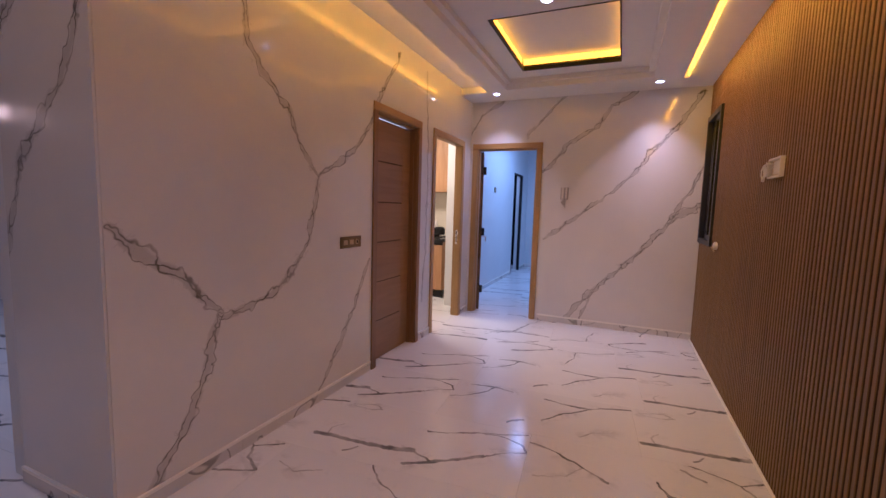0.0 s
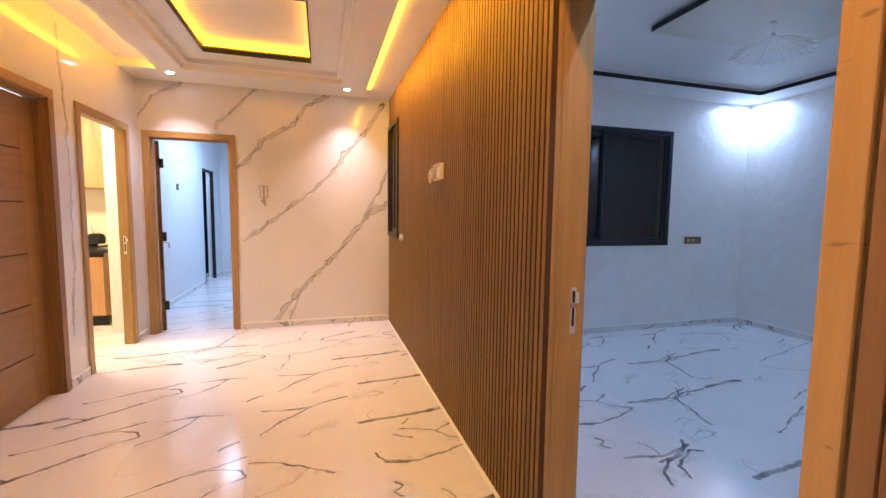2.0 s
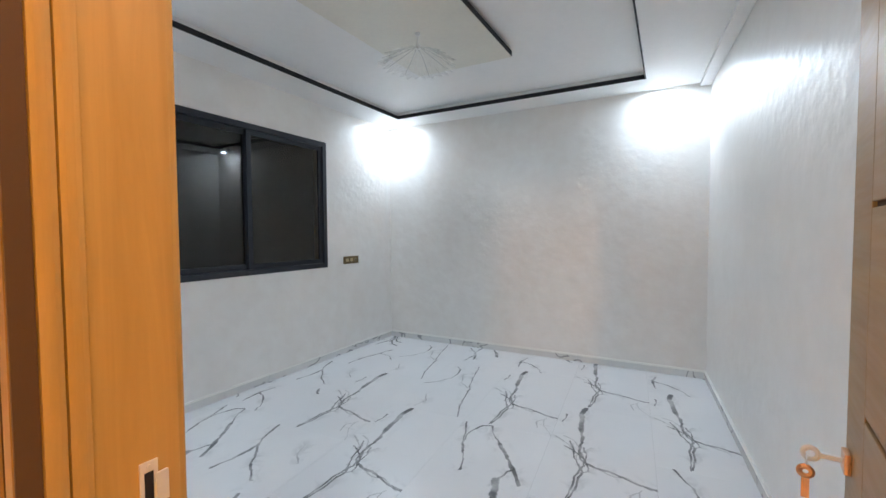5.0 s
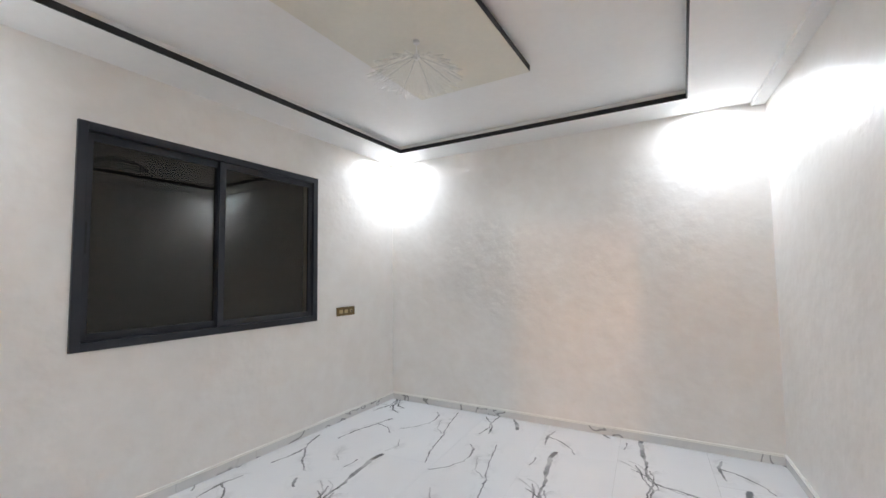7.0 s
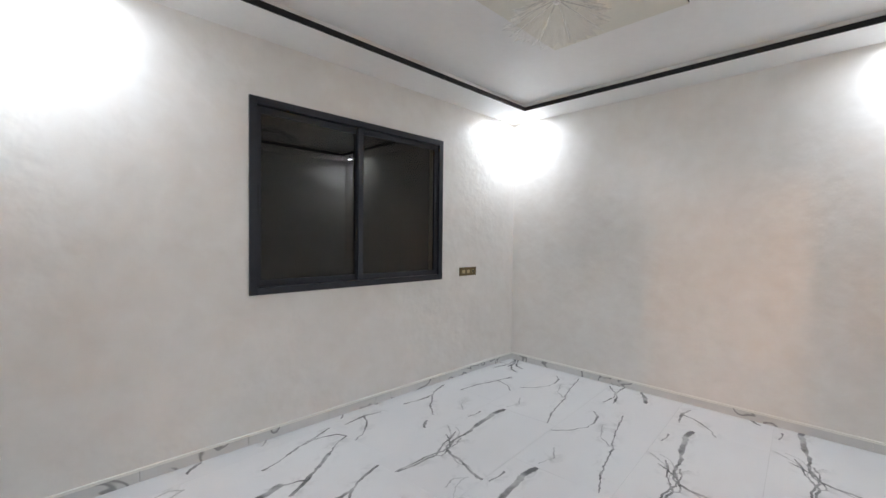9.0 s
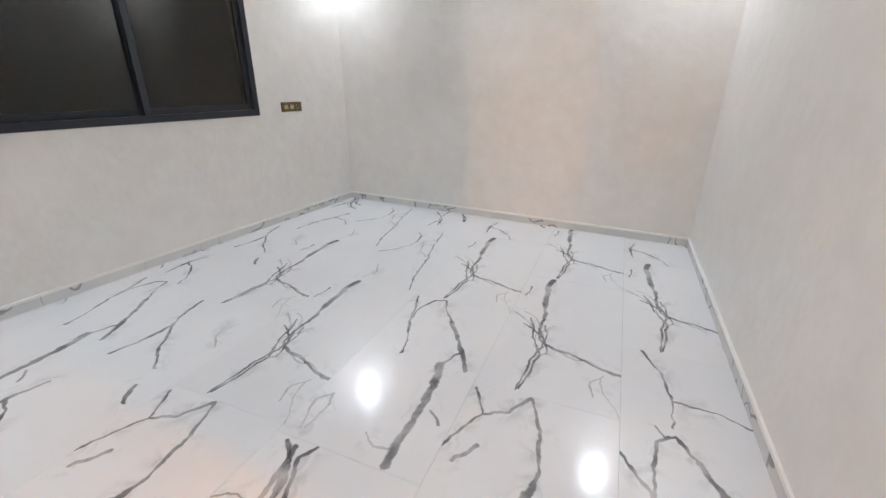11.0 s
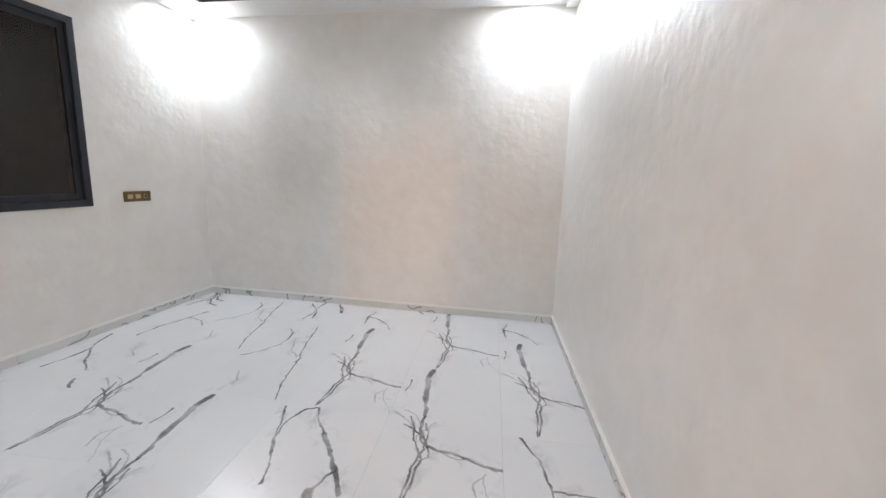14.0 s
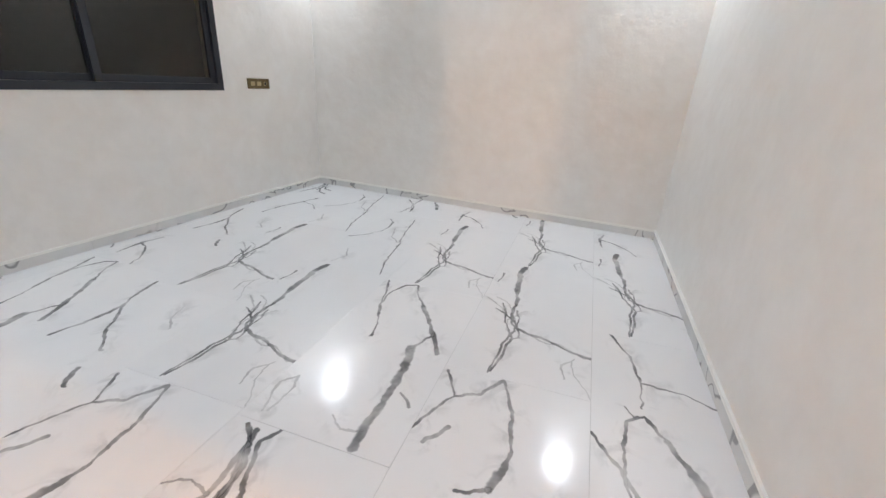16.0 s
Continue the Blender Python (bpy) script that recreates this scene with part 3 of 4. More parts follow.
for name, b in (("ceiling_kitchen", (-3.87, -1.82, 3.02, 6.54)), ("ceiling_corridor", (-3.2, -0.43, 5.445, 10.22)), ("ceiling_bathroom", (-3.0, -1.82, 2.9, 3.02))):
    z = 2.70 if name != "ceiling_corridor" else 2.75
    tagged(part(name, box(*b, z, z + 0.08), PAINT), "plain white ceiling", "ceiling", kind="structure")


def tray(outer, inner, z, rise):
    """A soffit ring between two rectangles."""
    x0, x1, y0, y1 = outer
    a0, a1, b0, b1 = inner
    bm = bmesh.new()
    for b in ((x0, x1, y0, b0), (x0, x1, b1, y1), (x0, a0, b0, b1), (a1, x1, b0, b1)):
        box(*b, z, z + rise, bm)
    return bm


# hall ceiling: soffit with cove slots, a shallow tray, two lit recesses
bm = bmesh.new()
SLOT_E, BAND_W = (0.615, 0.66), -1.38
TRAY = (-1.14, 0.345, -0.6, 4.87)
for b in ((BAND_W, TRAY[0], -1.2, HALL_N), (TRAY[1], SLOT_E[0], -1.2, HALL_N), (SLOT_E[1], 1.013, -1.2, HALL_N),
          (HALL_W - 0.07, BAND_W, 4.92, HALL_N), (SLOT_E[0], SLOT_E[1], 4.97, HALL_N), (TRAY[0], TRAY[1], TRAY[3], HALL_N), (TRAY[0], TRAY[1], -1.2, TRAY[2]),
          (-2.67, HALL_W - 0.07, -1.2, 1.25)):
    box(*b, HALL_Z, HALL_Z + 0.10, bm)
box(HALL_W - 0.07, BAND_W, -1.2, 4.92, HALL_Z + 0.075, HALL_Z + 0.10, bm)
HOLES = [(-0.90, 0.047, 3.353, 4.60), (-0.90, 0.047, 1.70, 2.988)]
for b in ((TRAY[0], HOLES[0][0], -1.2, 4.9), (HOLES[0][1], TRAY[1], -1.2, 4.9), (HOLES[0][0], HOLES[0][1], 4.60, 4.9), (HOLES[0][0], HOLES[0][1], 2.988, 3.353), (HOLES[0][0], HOLES[0][1], -1.2, 1.70)):
    box(*b, HALL_Z + 0.10, HALL_Z + 0.14, bm)
box(-2.67, 1.013, -1.2, HALL_N + 0.1, 2.945, 3.0, bm)
tagged(part("ceiling_hall", bm, PAINT), "white stepped plaster ceiling with lit recesses", "ceiling", kind="structure")
# stepped moulding round the tray
bm = bmesh.new()
for b in ((TRAY[0], TRAY[0] + 0.05, TRAY[2], TRAY[3]), (TRAY[1] - 0.05, TRAY[1], TRAY[2], TRAY[3]), (TRAY[0] + 0.05, TRAY[1] - 0.05, TRAY[3] - 0.05, TRAY[3]), (TRAY[0] + 0.05, TRAY[1] - 0.05, TRAY[2], TRAY[2] + 0.05)):
    box(*b, HALL_Z + 0.055, HALL_Z + 0.099, bm)
tagged(part("ceiling_trim_hall", bm, PAINT), "white stepped moulding of the hall ceiling", "moulding", kind="structure")
for x0, x1, y0, y1 in HOLES:
    rec = thing("ceiling_recess", "square ceiling recess with black rim and amber light strip", "ceiling light", "lit recesses in the hall ceiling", at=((x0 + x1) / 2, (y0 + y1) / 2, HALL_Z + 0.10, 0, 0, 0))
    w, h = (x1 - x0) / 2, (y1 - y0) / 2
    bm = bmesh.new()
    for b in ((-w, -w + 0.012, -h, h), (w - 0.012, w, -h, h), (-w + 0.012, w - 0.012, -h, -h + 0.012), (-w + 0.012, w - 0.012, h - 0.012, h)):
        box(*b, -0.004, 0.036, bm)
    part("rim", bm, BLACK, rec, "black rim")
    bm = bmesh.new()
    for b in ((-w - 0.02, -w - 0.012, -h, h), (w + 0.012, w + 0.02, -h, h), (-w, w, -h - 0.02, -h - 0.012), (-w, w, h + 0.012, h + 0.02)):
        box(*b, 0.0605, 0.117, bm)
    part("light_strip", bm, LED, rec, "amber light strip")
    part("back_panel", box(-w - 0.09, w + 0.09, -h - 0.09, h + 0.09, 0.12, 0.135), PAINT, rec)
cove = thing("cove_light", "amber light strip in a ceiling slot", "strip light", "cove lights of the hall", at=(SLOT_E[1], 1.9, HALL_Z + 0.05, 0, 0, 0))
part("strip", box(-0.006, -0.001, -3.0, 3.06, -0.035, 0.045), LED, cove)
part("slot_lid", box(-0.045, 0.0, -3.0, 3.06, 0.051, 0.056), PAINT, cove)
cove = thing("cove_light", "amber light strip hidden behind a ceiling edge", "strip light", "cove lights of the hall", at=(BAND_W, 1.9, HALL_Z + 0.04, 0, 0, 0))
part("strip", box(-0.006, -0.001, -3.0, 3.0, -0.03, 0.03), LED, cove)

# bedroom ceiling: soffit ring, raised field, dropped panel
BT = (1.48, 4.89, 1.16, 3.82)
bm = tray((1.09, 5.40, 0.2, BED_N), BT, BED_Z, 0.07)
box(1.09, 5.40, 0.2, BED_N + 0.1, BED_Z + 0.07, BED_Z + 0.15, bm)
tagged(part("ceiling_bedroom", bm, PAINT), "white plaster tray ceiling with a raised field", "ceiling", kind="structure")
bm = bmesh.new()
a0, a1, b0, b1 = BT
for b in ((a0, a0 + 0.012, b0, b1), (a1 - 0.012, a1, b0, b1), (a0 + 0.012, a1 - 0.012, b0, b0 + 0.012), (a0 + 0.012, a1 - 0.012, b1 - 0.012, b1)):
    box(*b, BED_Z - 0.002, BED_Z + 0.036, bm)
tagged(part("ceiling_trim_bedroom", bm, BLACK), "black rim of the bedroom tray ceiling", "ceiling trim", kind="structure")
bm = placed(box(0, 4.2, 0.002, 0.09, BED_Z - 0.03, BED_Z - 0.001), pose(1.09, south(1.09), 0, 0, 0, math.degrees(SKEW)))
tagged(part("cornice_south", bm, PAINT), "low white cornice along the wall", "cornice", kind="structure")
panel = thing("ceiling_panel", "white dropped ceiling panel with a black edge", "ceiling panel", at=(3.18, 2.465, BED_Z, 0, 0, 0))
part("board", box(-0.66, 0.69, -0.415, 0.415, 0.0, 0.006), BOARD, panel, "pearly plaster board")
part("hanger", box(-0.6, 0.6, -0.33, 0.33, 0.0455, 0.07), PAINT, panel)
bm = bmesh.new()
for b in ((-0.662, -0.63, -0.417, 0.417), (0.66, 0.692, -0.417, 0.417), (-0.66, 0.66, -0.417, -0.385), (-0.66, 0.66, 0.385, 0.417)):
    box(*b, 0.006, 0.045, bm)
part("edge", bm, BLACK, panel, "black edge")


# recessed spots
def downlight(x, y, z, lens, group):
    ob = thing("downlight", "round white recessed spotlight, lit", "spotlight", group, at=(x, y, z, 0, 0, 0))
    part("trim_ring", placed(ring(0.048, 0.036, 0.006), pose(0, 0, 0, 180, 0, 0)), WHITE_PLASTIC, ob, smooth=True)
    part("lens", placed(disc(0.035, 0.004), pose(0, 0, -0.001, 0, 0, 0)), lens, ob, "glowing lens")
    return ob


for sx, sy in BED_SPOTS:
    downlight(sx, sy, BED_Z - 0.001, LENS_COOL, "spotlights of the bedroom")
# includes the two added spots out of view
for sx, sy, sz in HALL_SPOTS:
    downlight(sx, sy, sz - 0.001, LENS_WARM, "spotlights of the hall")


# ---- doors ----
def hinge(parent, x, y, z, black=True):
    bm = placed(disc(0.009, 0.10, 12), pose(x, y, z))
    box(x - 0.002, x + 0.03, y - 0.002, y + 0.002, z - 0.05, z + 0.05, bm)
    return part("hinge", bm, BLACK if black else STEEL, parent, "black hinge")


def strike_plate(parent, m):
    """A steel strike plate that faces -y, with its latch and bolt pockets."""
    bm = bmesh.new()
    for b in ((-0.011, 0.011, 0.076, 0.09), (-0.011, 0.011, 0.012, 0.03), (-0.011, 0.011, -0.09, -0.062), (-0.011, -0.006, -0.062, 0.076), (0.006, 0.011, -0.062, 0.076)):
        box(b[0], b[1], -0.0025, 0, b[2], b[3], bm)
    box(0.008, 0.024, -0.004, 0, 0.028, 0.07, bm, 0.001)
    plate = part("strike_plate", placed(bm, m), STEEL, parent, "steel strike plate")
    bm = bmesh.new()
    for z0, z1 in ((0.03, 0.076), (-0.062, 0.012)):
        box(-0.006, 0.006, -0.001, 0.0, z0, z1, bm)
    part("pocket", placed(bm, m), BLACK, plate)
    for z in (0.083, 0.021, -0.078):
        part("screw", placed(disc(0.0035, 0.002, 10), m @ pose(0, -0.003, z, 90, 0, 0)), STEEL, plate)
    return plate


def lever(parent, m, key=True, side=1):
    """A lever handle with a rosette plate that stands out along -y of m, and a key in the lock below."""
    h = part("door_handle", placed(box(-0.02, 0.02, -0.008, 0, -0.11, 0.06, bevel=0.003), m), STEEL, parent, "steel lever handle")
    part("spindle", placed(disc(0.009, 0.045, 14), m @ pose(0, -0.03, 0, 90, 0, 0)), STEEL, h, smooth=True)
    part("lever", placed(box(-0.01 if side > 0 else -0.12, 0.12 if side > 0 else 0.01, -0.06, -0.045, -0.009, 0.009, bevel=0.005), m), STEEL, h)
    if key:
        k = part("key", placed(box(-0.002, 0.002, -0.05, -0.008, -0.083, -0.075), m), COPPER, h, "copper coloured key")
        bm = placed(ring(0.013, 0.007, 0.002, 18), m @ pose(-0.001, -0.058, -0.085, 0, 90, 0))
        part("key_head", bm, COPPER, k)
        part("spare_key", placed(box(-0.0015, 0.0015, -0.066, -0.052, -0.15, -0.09, bevel=0.0008), m), COPPER, k)
    return h


def lock_with_key(parent, m):
    """A small square rosette with a key in it, from which a second key hangs; it stands out along -y of m."""
    h = part("lock_rosette", placed(box(-0.017, 0.017, -0.009, 0, -0.017, 0.017, bevel=0.003), m), COPPER, parent, "copper coloured lock rosette")
    part("key_blade", placed(box(-0.0015, 0.0015, -0.036, -0.009, -0.004, 0.004), m), STEEL, h)
    part("key_bow", placed(ring(0.014, 0.006, 0.0025, 18), m @ pose(-0.001, -0.048, 0, 0, 90, 0)), STEEL, h, "steel key")
    part("key_ring", placed(ring(0.009, 0.0075, 0.0015, 16), m @ pose(0.0, -0.052, -0.012, 90, 0, 0)), STEEL, h)
    k = part("spare_key", placed(box(-0.0012, 0.0012, -0.059, -0.048, -0.078, -0.045, bevel=0.0006), m), COPPER, h, "copper coloured spare key")
    part("spare_key_bow", placed(ring(0.0125, 0.004, 0.0025, 18), m @ pose(-0.001, -0.0535, -0.033, 0, 90, 0)), COPPER, k)
    return h


def door_frame(name, label, m, y0, y1, top, depth, mat, head_mat, casing=0.07, both=True, narrow=None, stops=True):
    """A frame in the local plane x=0 (faces -x), lining an opening between y0 and y1 up to top, depth along +x."""
    fr = thing(name, label, "door frame", kind="structure")
    w = casing

    def put_part(pname, bm, mat_, lab=""):
        return part(pname, placed(bm, m), mat_, fr, lab)
    put_part("jamb", box(0, depth, y0 - 0.03, y0, 0, top, bevel=0.002), mat)
    put_part("jamb", box(0, depth, y1, y1 + 0.03, 0, top, bevel=0.002), mat)
    put_part("head", box(0, depth, y0 - 0.03, y1 + 0.03, top, top + 0.03, bevel=0.002), head_mat)
    if stops:
        put_part("stop", box(depth * 0.3, depth - 0.042, y0, y0 + 0.013, 0, top - 0.013, bevel=0.002), mat)
        put_part("stop", box(depth * 0.3, depth - 0.042, y1 - 0.013, y1, 0, top - 0.013, bevel=0.002), mat)
        put_part("stop", box(depth * 0.3, depth - 0.042, y0, y1, top - 0.013, top, bevel=0.002), head_mat)
    for side in ((-1, 1) if both else (-1,)):
        x0, x1 = (-0.014, -0.0005) if side < 0 else (depth + 0.0005, depth + 0.014)
        wr = narrow if (narrow and side < 0) else w
        put_part("casing", box(x0, x1, y0 - w, y0 - 0.006, 0, top + 0.0055, bevel=0.004), mat)
        put_part("casing", box(x0, x1, y1 + 0.006, y1 + wr, 0, top + 0.0055, bevel=0.004), mat)
        put_part("casing_head", box(x0, x1, y0 - w, y1 + wr, top + 0.006, top + w, bevel=0.004), head_mat)
        for y in (y0 - w, y1 + 0.006):
            if not (wr < 0.05 and y > y1):
                put_part("plinth_block", box(x0 - 0.002 if side < 0 else x0, x1 if side < 0 else x1 + 0.002, y, y + w - 0.006, 0, 0.09, bevel=0.003), mat)
    return fr


def leaf_mesh(width, height, thick, grooves=True, mat=None):
    """A door leaf from y=0 to y=width, thickness along +x, with horizontal grooves and a plain lock stile."""
    bm = bmesh.new()
    zs = [0.0] + [height * k / 6 for k in range(1, 6)] + [height]
    for a, b in zip(zs, zs[1:]):
        box(0, thick, 0.0, width - 0.15, a + (0.005 if a else 0), b - (0.005 if b < height else 0), bm, 0.002)
    # inset core in dark brown, which puts the grooves' shade into the colour
    box(0.006, thick - 0.006, 0, width - 0.15, 0.001, height - 0.001, bm, index=1)
    box(0, thick, width - 0.149, width, 0, height, bm, 0.002)
    return bm


# bedroom door: oak frame, leaf open into the room
frame_bed = thing("door_frame_bedroom", "light oak door frame with a steel strike plate", "door frame", kind="structure")
part("jamb", box(0.989, 1.09, 1.575, 1.5995, 0, 2.13, bevel=0.002), OAK, frame_bed)
for x0, x1 in ((0.943, 0.9655), (0.966, 0.9885)):
    part("bead", box(x0, x1, 1.568, 1.599, 0, 2.13, bevel=0.007), OAK, frame_bed)
part("head", box(0.945, 1.09, 0.68, 1.605, 2.1305, 2.16, bevel=0.002), OAK_H, frame_bed)
part("head_rebate", box(0.947, 0.99, 0.766, 1.5655, 2.121, 2.13, bevel=0.003), OAK_H, frame_bed)
part("casing_head", box(0.930, 0.9445, 0.68, 1.606, 2.142, 2.185, bevel=0.005), OAK_H, frame_bed)
part("jamb", box(1.0, 1.048, 0.6745, 0.731, 0, 2.13, bevel=0.002), OAK_KNOT_LIT, frame_bed)
part("casing", box(0.984, 0.9995, 0.674, 0.7305, 0, 2.13, bevel=0.003), OAK_KNOT_LIT, frame_bed)
for y0, y1 in ((0.65, 0.712), (1.585, 1.655)):
    part("back_casing", box(1.0905, 1.104, y0, y1, 0, 2.2, bevel=0.004), OAK, frame_bed)
part("back_casing_head", box(1.0905, 1.104, 0.7125, 1.5845, 2.14, 2.2, bevel=0.004), OAK_H, frame_bed)
strike_plate(frame_bed, pose(1.048, 1.5745, 0.98))
# brown moulding; its darker oak also carries the shade that lies on it
for k in range(3):
    part("moulding", box(0.985 + 0.004 * (k % 2), 1.0135, 0.545 + 0.04 * k, 0.583 + 0.04 * k, 0, 2.16, bevel=0.005), BROWN_FRAME, frame_bed, "brown outer moulding")
for z in (0.28, 1.095, 1.85):
    part("hinge_plate", box(1.012, 1.047, 0.7312, 0.734, z - 0.036, z + 0.036, bevel=0.001), BLACK, frame_bed, "black hinge")
door_bed = thing("door_1", "oak veneered door with grooves, standing open", "door", kind="structure", at=(1.055, 0.771, 0.008, 0, 0, -98.3))
part("edge_band", box(0.0005, 0.0395, -0.0035, -0.0003, 0.0, 2.11, bevel=0.0008), OAK_GRAIN, door_bed, "open-grained oak edge")
# black strip in place of the shaded gap between leaf and jamb
part("gap_shade", box(0.0402, 0.0455, -0.004, 0.03, 0.0, 2.11), RUBBER, door_bed, "black strip standing in for the dark gap")
part("leaf", leaf_mesh(0.778, 2.11, 0.04), [LEAF, GROOVE_DARK], door_bed)
lever(door_bed, pose(0.04, 0.72, 1.04, 0, 0, 90), key=False, side=-1)
lock_with_key(door_bed, pose(0.0, 0.735, 0.935, 0, 0, -90) @ Matrix.Scale(1.15, 4))
for z in (0.28, 1.095, 1.85):
    hinge(door_bed, 0.045, -0.006, z)
    part("hinge_leaf", box(0.006, 0.0395, -0.0065, -0.0036, z - 0.036, z + 0.036, bevel=0.0012), BLACK, door_bed, "black hinge leaf")

# closed brown door in the marble wall
door_frame("door_frame_hall", "brown oak door frame in the marble wall", Matrix.Translation((HALL_W, 0, 0)) @ pose(0, 0, 0, 0, 0, 180) @ pose(0, -6.89, 0), 3.09, 3.80, 2.11, 0.12, BROWN_FRAME, OAK_H)
door_hall = thing("door_2", "closed brown oak door with horizontal grooves", "door", kind="structure", at=(HALL_W - 0.115, 3.092, 0.006, 0, 0, 0))
part("leaf", leaf_mesh(0.706, 2.078, 0.04), [LEAF, GROOVE_DARK], door_hall)
for z in (0.28, 1.85):
    hinge(door_hall, 0.045, -0.002, z)

# kitchen door frame and corridor door frame
frame_k = door_frame("door_frame_kitchen", "oak door frame of the kitchen", Matrix.Translation((HALL_W, 0, 0)) @ pose(0, 0, 0, 0, 0, 180) @ pose(0, -9.22, 0), 4.22, 5.00, 2.11, 0.075, OAK, OAK_H, stops=False)
strike_plate(frame_k, pose(HALL_W - 0.04, 4.9995, 1.0))
frame_c = door_frame("door_frame_corridor", "oak door frame of the corridor", pose(0, HALL_N, 0, 0, 0, 90) @ pose(0, 0, 0), 0.85, 1.60, 2.11, 0.12, OAK, OAK_HX)
door_c = thing("door_3", "oak door standing open into the corridor", "door", kind="structure", at=(-1.60, HALL_N + 0.125, 0.006, 0, 0, 17.5))
part("leaf", leaf_mesh(0.75, 2.09, 0.04), [LEAF, GROOVE_DARK], door_c)
lever(door_c, pose(0.04, 0.69, 1.02, 0, 0, 90), side=-1)
for z in (0.28, 1.05, 1.85):
    hinge(door_c, 0.046, -0.004, z)


# ---- windows ----
def sliding_window(name, label, m, width, height, depth=0.06):
    """A two-leaf sliding window; local x along the wall, y into the wall, z up from its lower left outer corner. The face lies at y=0."""
    win = thing(name, label, "window", kind="structure")

    def put_part(pname, bm, mat, parent=win, lab=""):
        return part(pname, placed(bm, m), mat, parent, lab)
    t = 0.05
    for b in ((0, t, 0, height), (width - t, width, 0, height)):
        put_part("frame_side", box(b[0], b[1], -0.02, depth, b[2], b[3], bevel=0.003), ALU)
    for z in (0, height - t):
        put_part("frame_rail", box(t + 0.0005, width - t - 0.0005, -0.02, depth, z, z + t, bevel=0.003), ALU)
    mid, s = width * 0.486, 0.045
    for k, (a, b, y) in enumerate(((t - 0.004, mid + 0.02, 0.030), (mid - 0.018, width - t + 0.004, 0.002))):
        sash = put_part("sash", box(a, a + s, y, y + 0.026, t, height - t, bevel=0.002), ALU)
        put_part("stile", box(b - s, b, y, y + 0.026, t, height - t, bevel=0.002), ALU, sash)
        put_part("rail", box(a + s, b - s, y, y + 0.026, t, t + s, bevel=0.002), ALU, sash)
        put_part("rail", box(a + s, b - s, y, y + 0.026, height - t - s, height - t, bevel=0.002), ALU, sash)
        put_part("pane", box(a + s - 0.004, b - s + 0.004, y + 0.010, y + 0.016, t + s - 0.004, height - t - s + 0.004), GLASS, sash)
        bm = bmesh.new()
        for c in ((a + s, a + s + 0.004, t + s, height - t - s), (b - s - 0.004, b - s, t + s, height - t - s)):
            box(c[0], c[1], y + 0.004, y + 0.010, c[2], c[3], bm)
        put_part("gasket", bm, RUBBER, sash)
        x = a + s / 2 if k == 0 else b - s / 2
        put_part("pull", box(x - 0.008, x + 0.008, y - 0.003, y + 0.001, height * 0.42, height * 0.56, bevel=0.001), RUBBER, sash, "recessed black pull")
    return win


sliding_window("window_1", "black aluminium sliding window with dark glass", pose(2.285, BED_N, 1.005), 1.79, 1.325)
sliding_window("window_2", "narrow black aluminium window at the end of the slats", Matrix.Translation((0.922, 5.305, 1.075)) @ pose(0, 0, 0, 0, 0, -90), 0.64, 1.29)


# ---- skirting ----
def skirting(name, x0, y0, x1, y1, h=0.078):
    """A marble skirting strip with a cream line on top, on the left of its way."""
    ob = thing(name, "marble skirting with a cream top line", "skirting", kind="structure")
    length = math.hypot(x1 - x0, y1 - y0)
    ux, uy = (x1 - x0) / length, (y1 - y0) / length
    n = max(1, round(length / TILE_W))
    for k in range(n):
        a, b = length * k / n + 0.001, length * (k + 1) / n - 0.001
        part("skirting_piece", run(x0 + ux * a, y0 + uy * a, x0 + ux * b, y0 + uy * b, 0.011, 0.001, h - 0.016, 0.0012), SKIRT_TILE, ob)
    part("top_line", run(x0, y0, x1, y1, 0.013, h - 0.016, h), CREAM, ob, "cream top line")
    return ob


def skirting_material():
    mat, nt, bsdf = material("veined_skirting_tile")
    c = coords(nt)
    rnd = nt.nodes.new("ShaderNodeObjectInfo").outputs["Random"]
    v = grain(nt, vec(nt, "ADD", c, vec(nt, "SCALE", (7.0, 3.0, 5.0), scale=rnd)), 3.1, 2, 0.5, distortion=0.8)
    line = span(nt, mth(nt, "ABSOLUTE", mth(nt, "SUBTRACT", v, 0.56)), 0.004, 0.022, 1, 0, True)
    base = blend(nt, span(nt, grain(nt, c, 2.5, 3), 0.3, 0.7), (0.80, 0.79, 0.77), (0.70, 0.69, 0.67))
    nt.links.new(blend(nt, mth(nt, "MULTIPLY", line, 0.6), base, (0.10, 0.10, 0.10)), bsdf.inputs["Base Color"])
    bsdf.inputs["Roughness"].default_value = 0.16
    return mat


SKIRT_TILE = skirting_material()
skirting("baseboard_bedroom_north", BED_E, BED_N, BED_W, BED_N)
skirting("baseboard_bedroom_east", BED_E, south(BED_E) + 0.012, BED_E, BED_N - 0.012)
skirting("baseboard_bedroom_south", BED_W, south(BED_W), BED_E, south(BED_E))
skirting("baseboard_bedroom_west", BED_W, BED_N - 0.012, BED_W, 1.66)
skirting("baseboard_bedroom_west", BED_W, 0.69, BED_W, south(BED_W) + 0.012)
skirting("baseboard_hall_north", 0.915, HALL_N, -0.745, HALL_N)
skirting("baseboard_hall_west", HALL_W, 3.01, HALL_W, 1.105)
skirting("baseboard_hall_west", HALL_W, 4.145, HALL_W, 3.885)
skirting("baseboard_hall_west", HALL_W, HALL_N - 0.012, HALL_W, 5.085)
skirting("baseboard_return", HALL_W, 1.118, -2.40, 1.118)
skirting("baseboard_corridor", -1.95, 8.7, -1.95, 5.46)
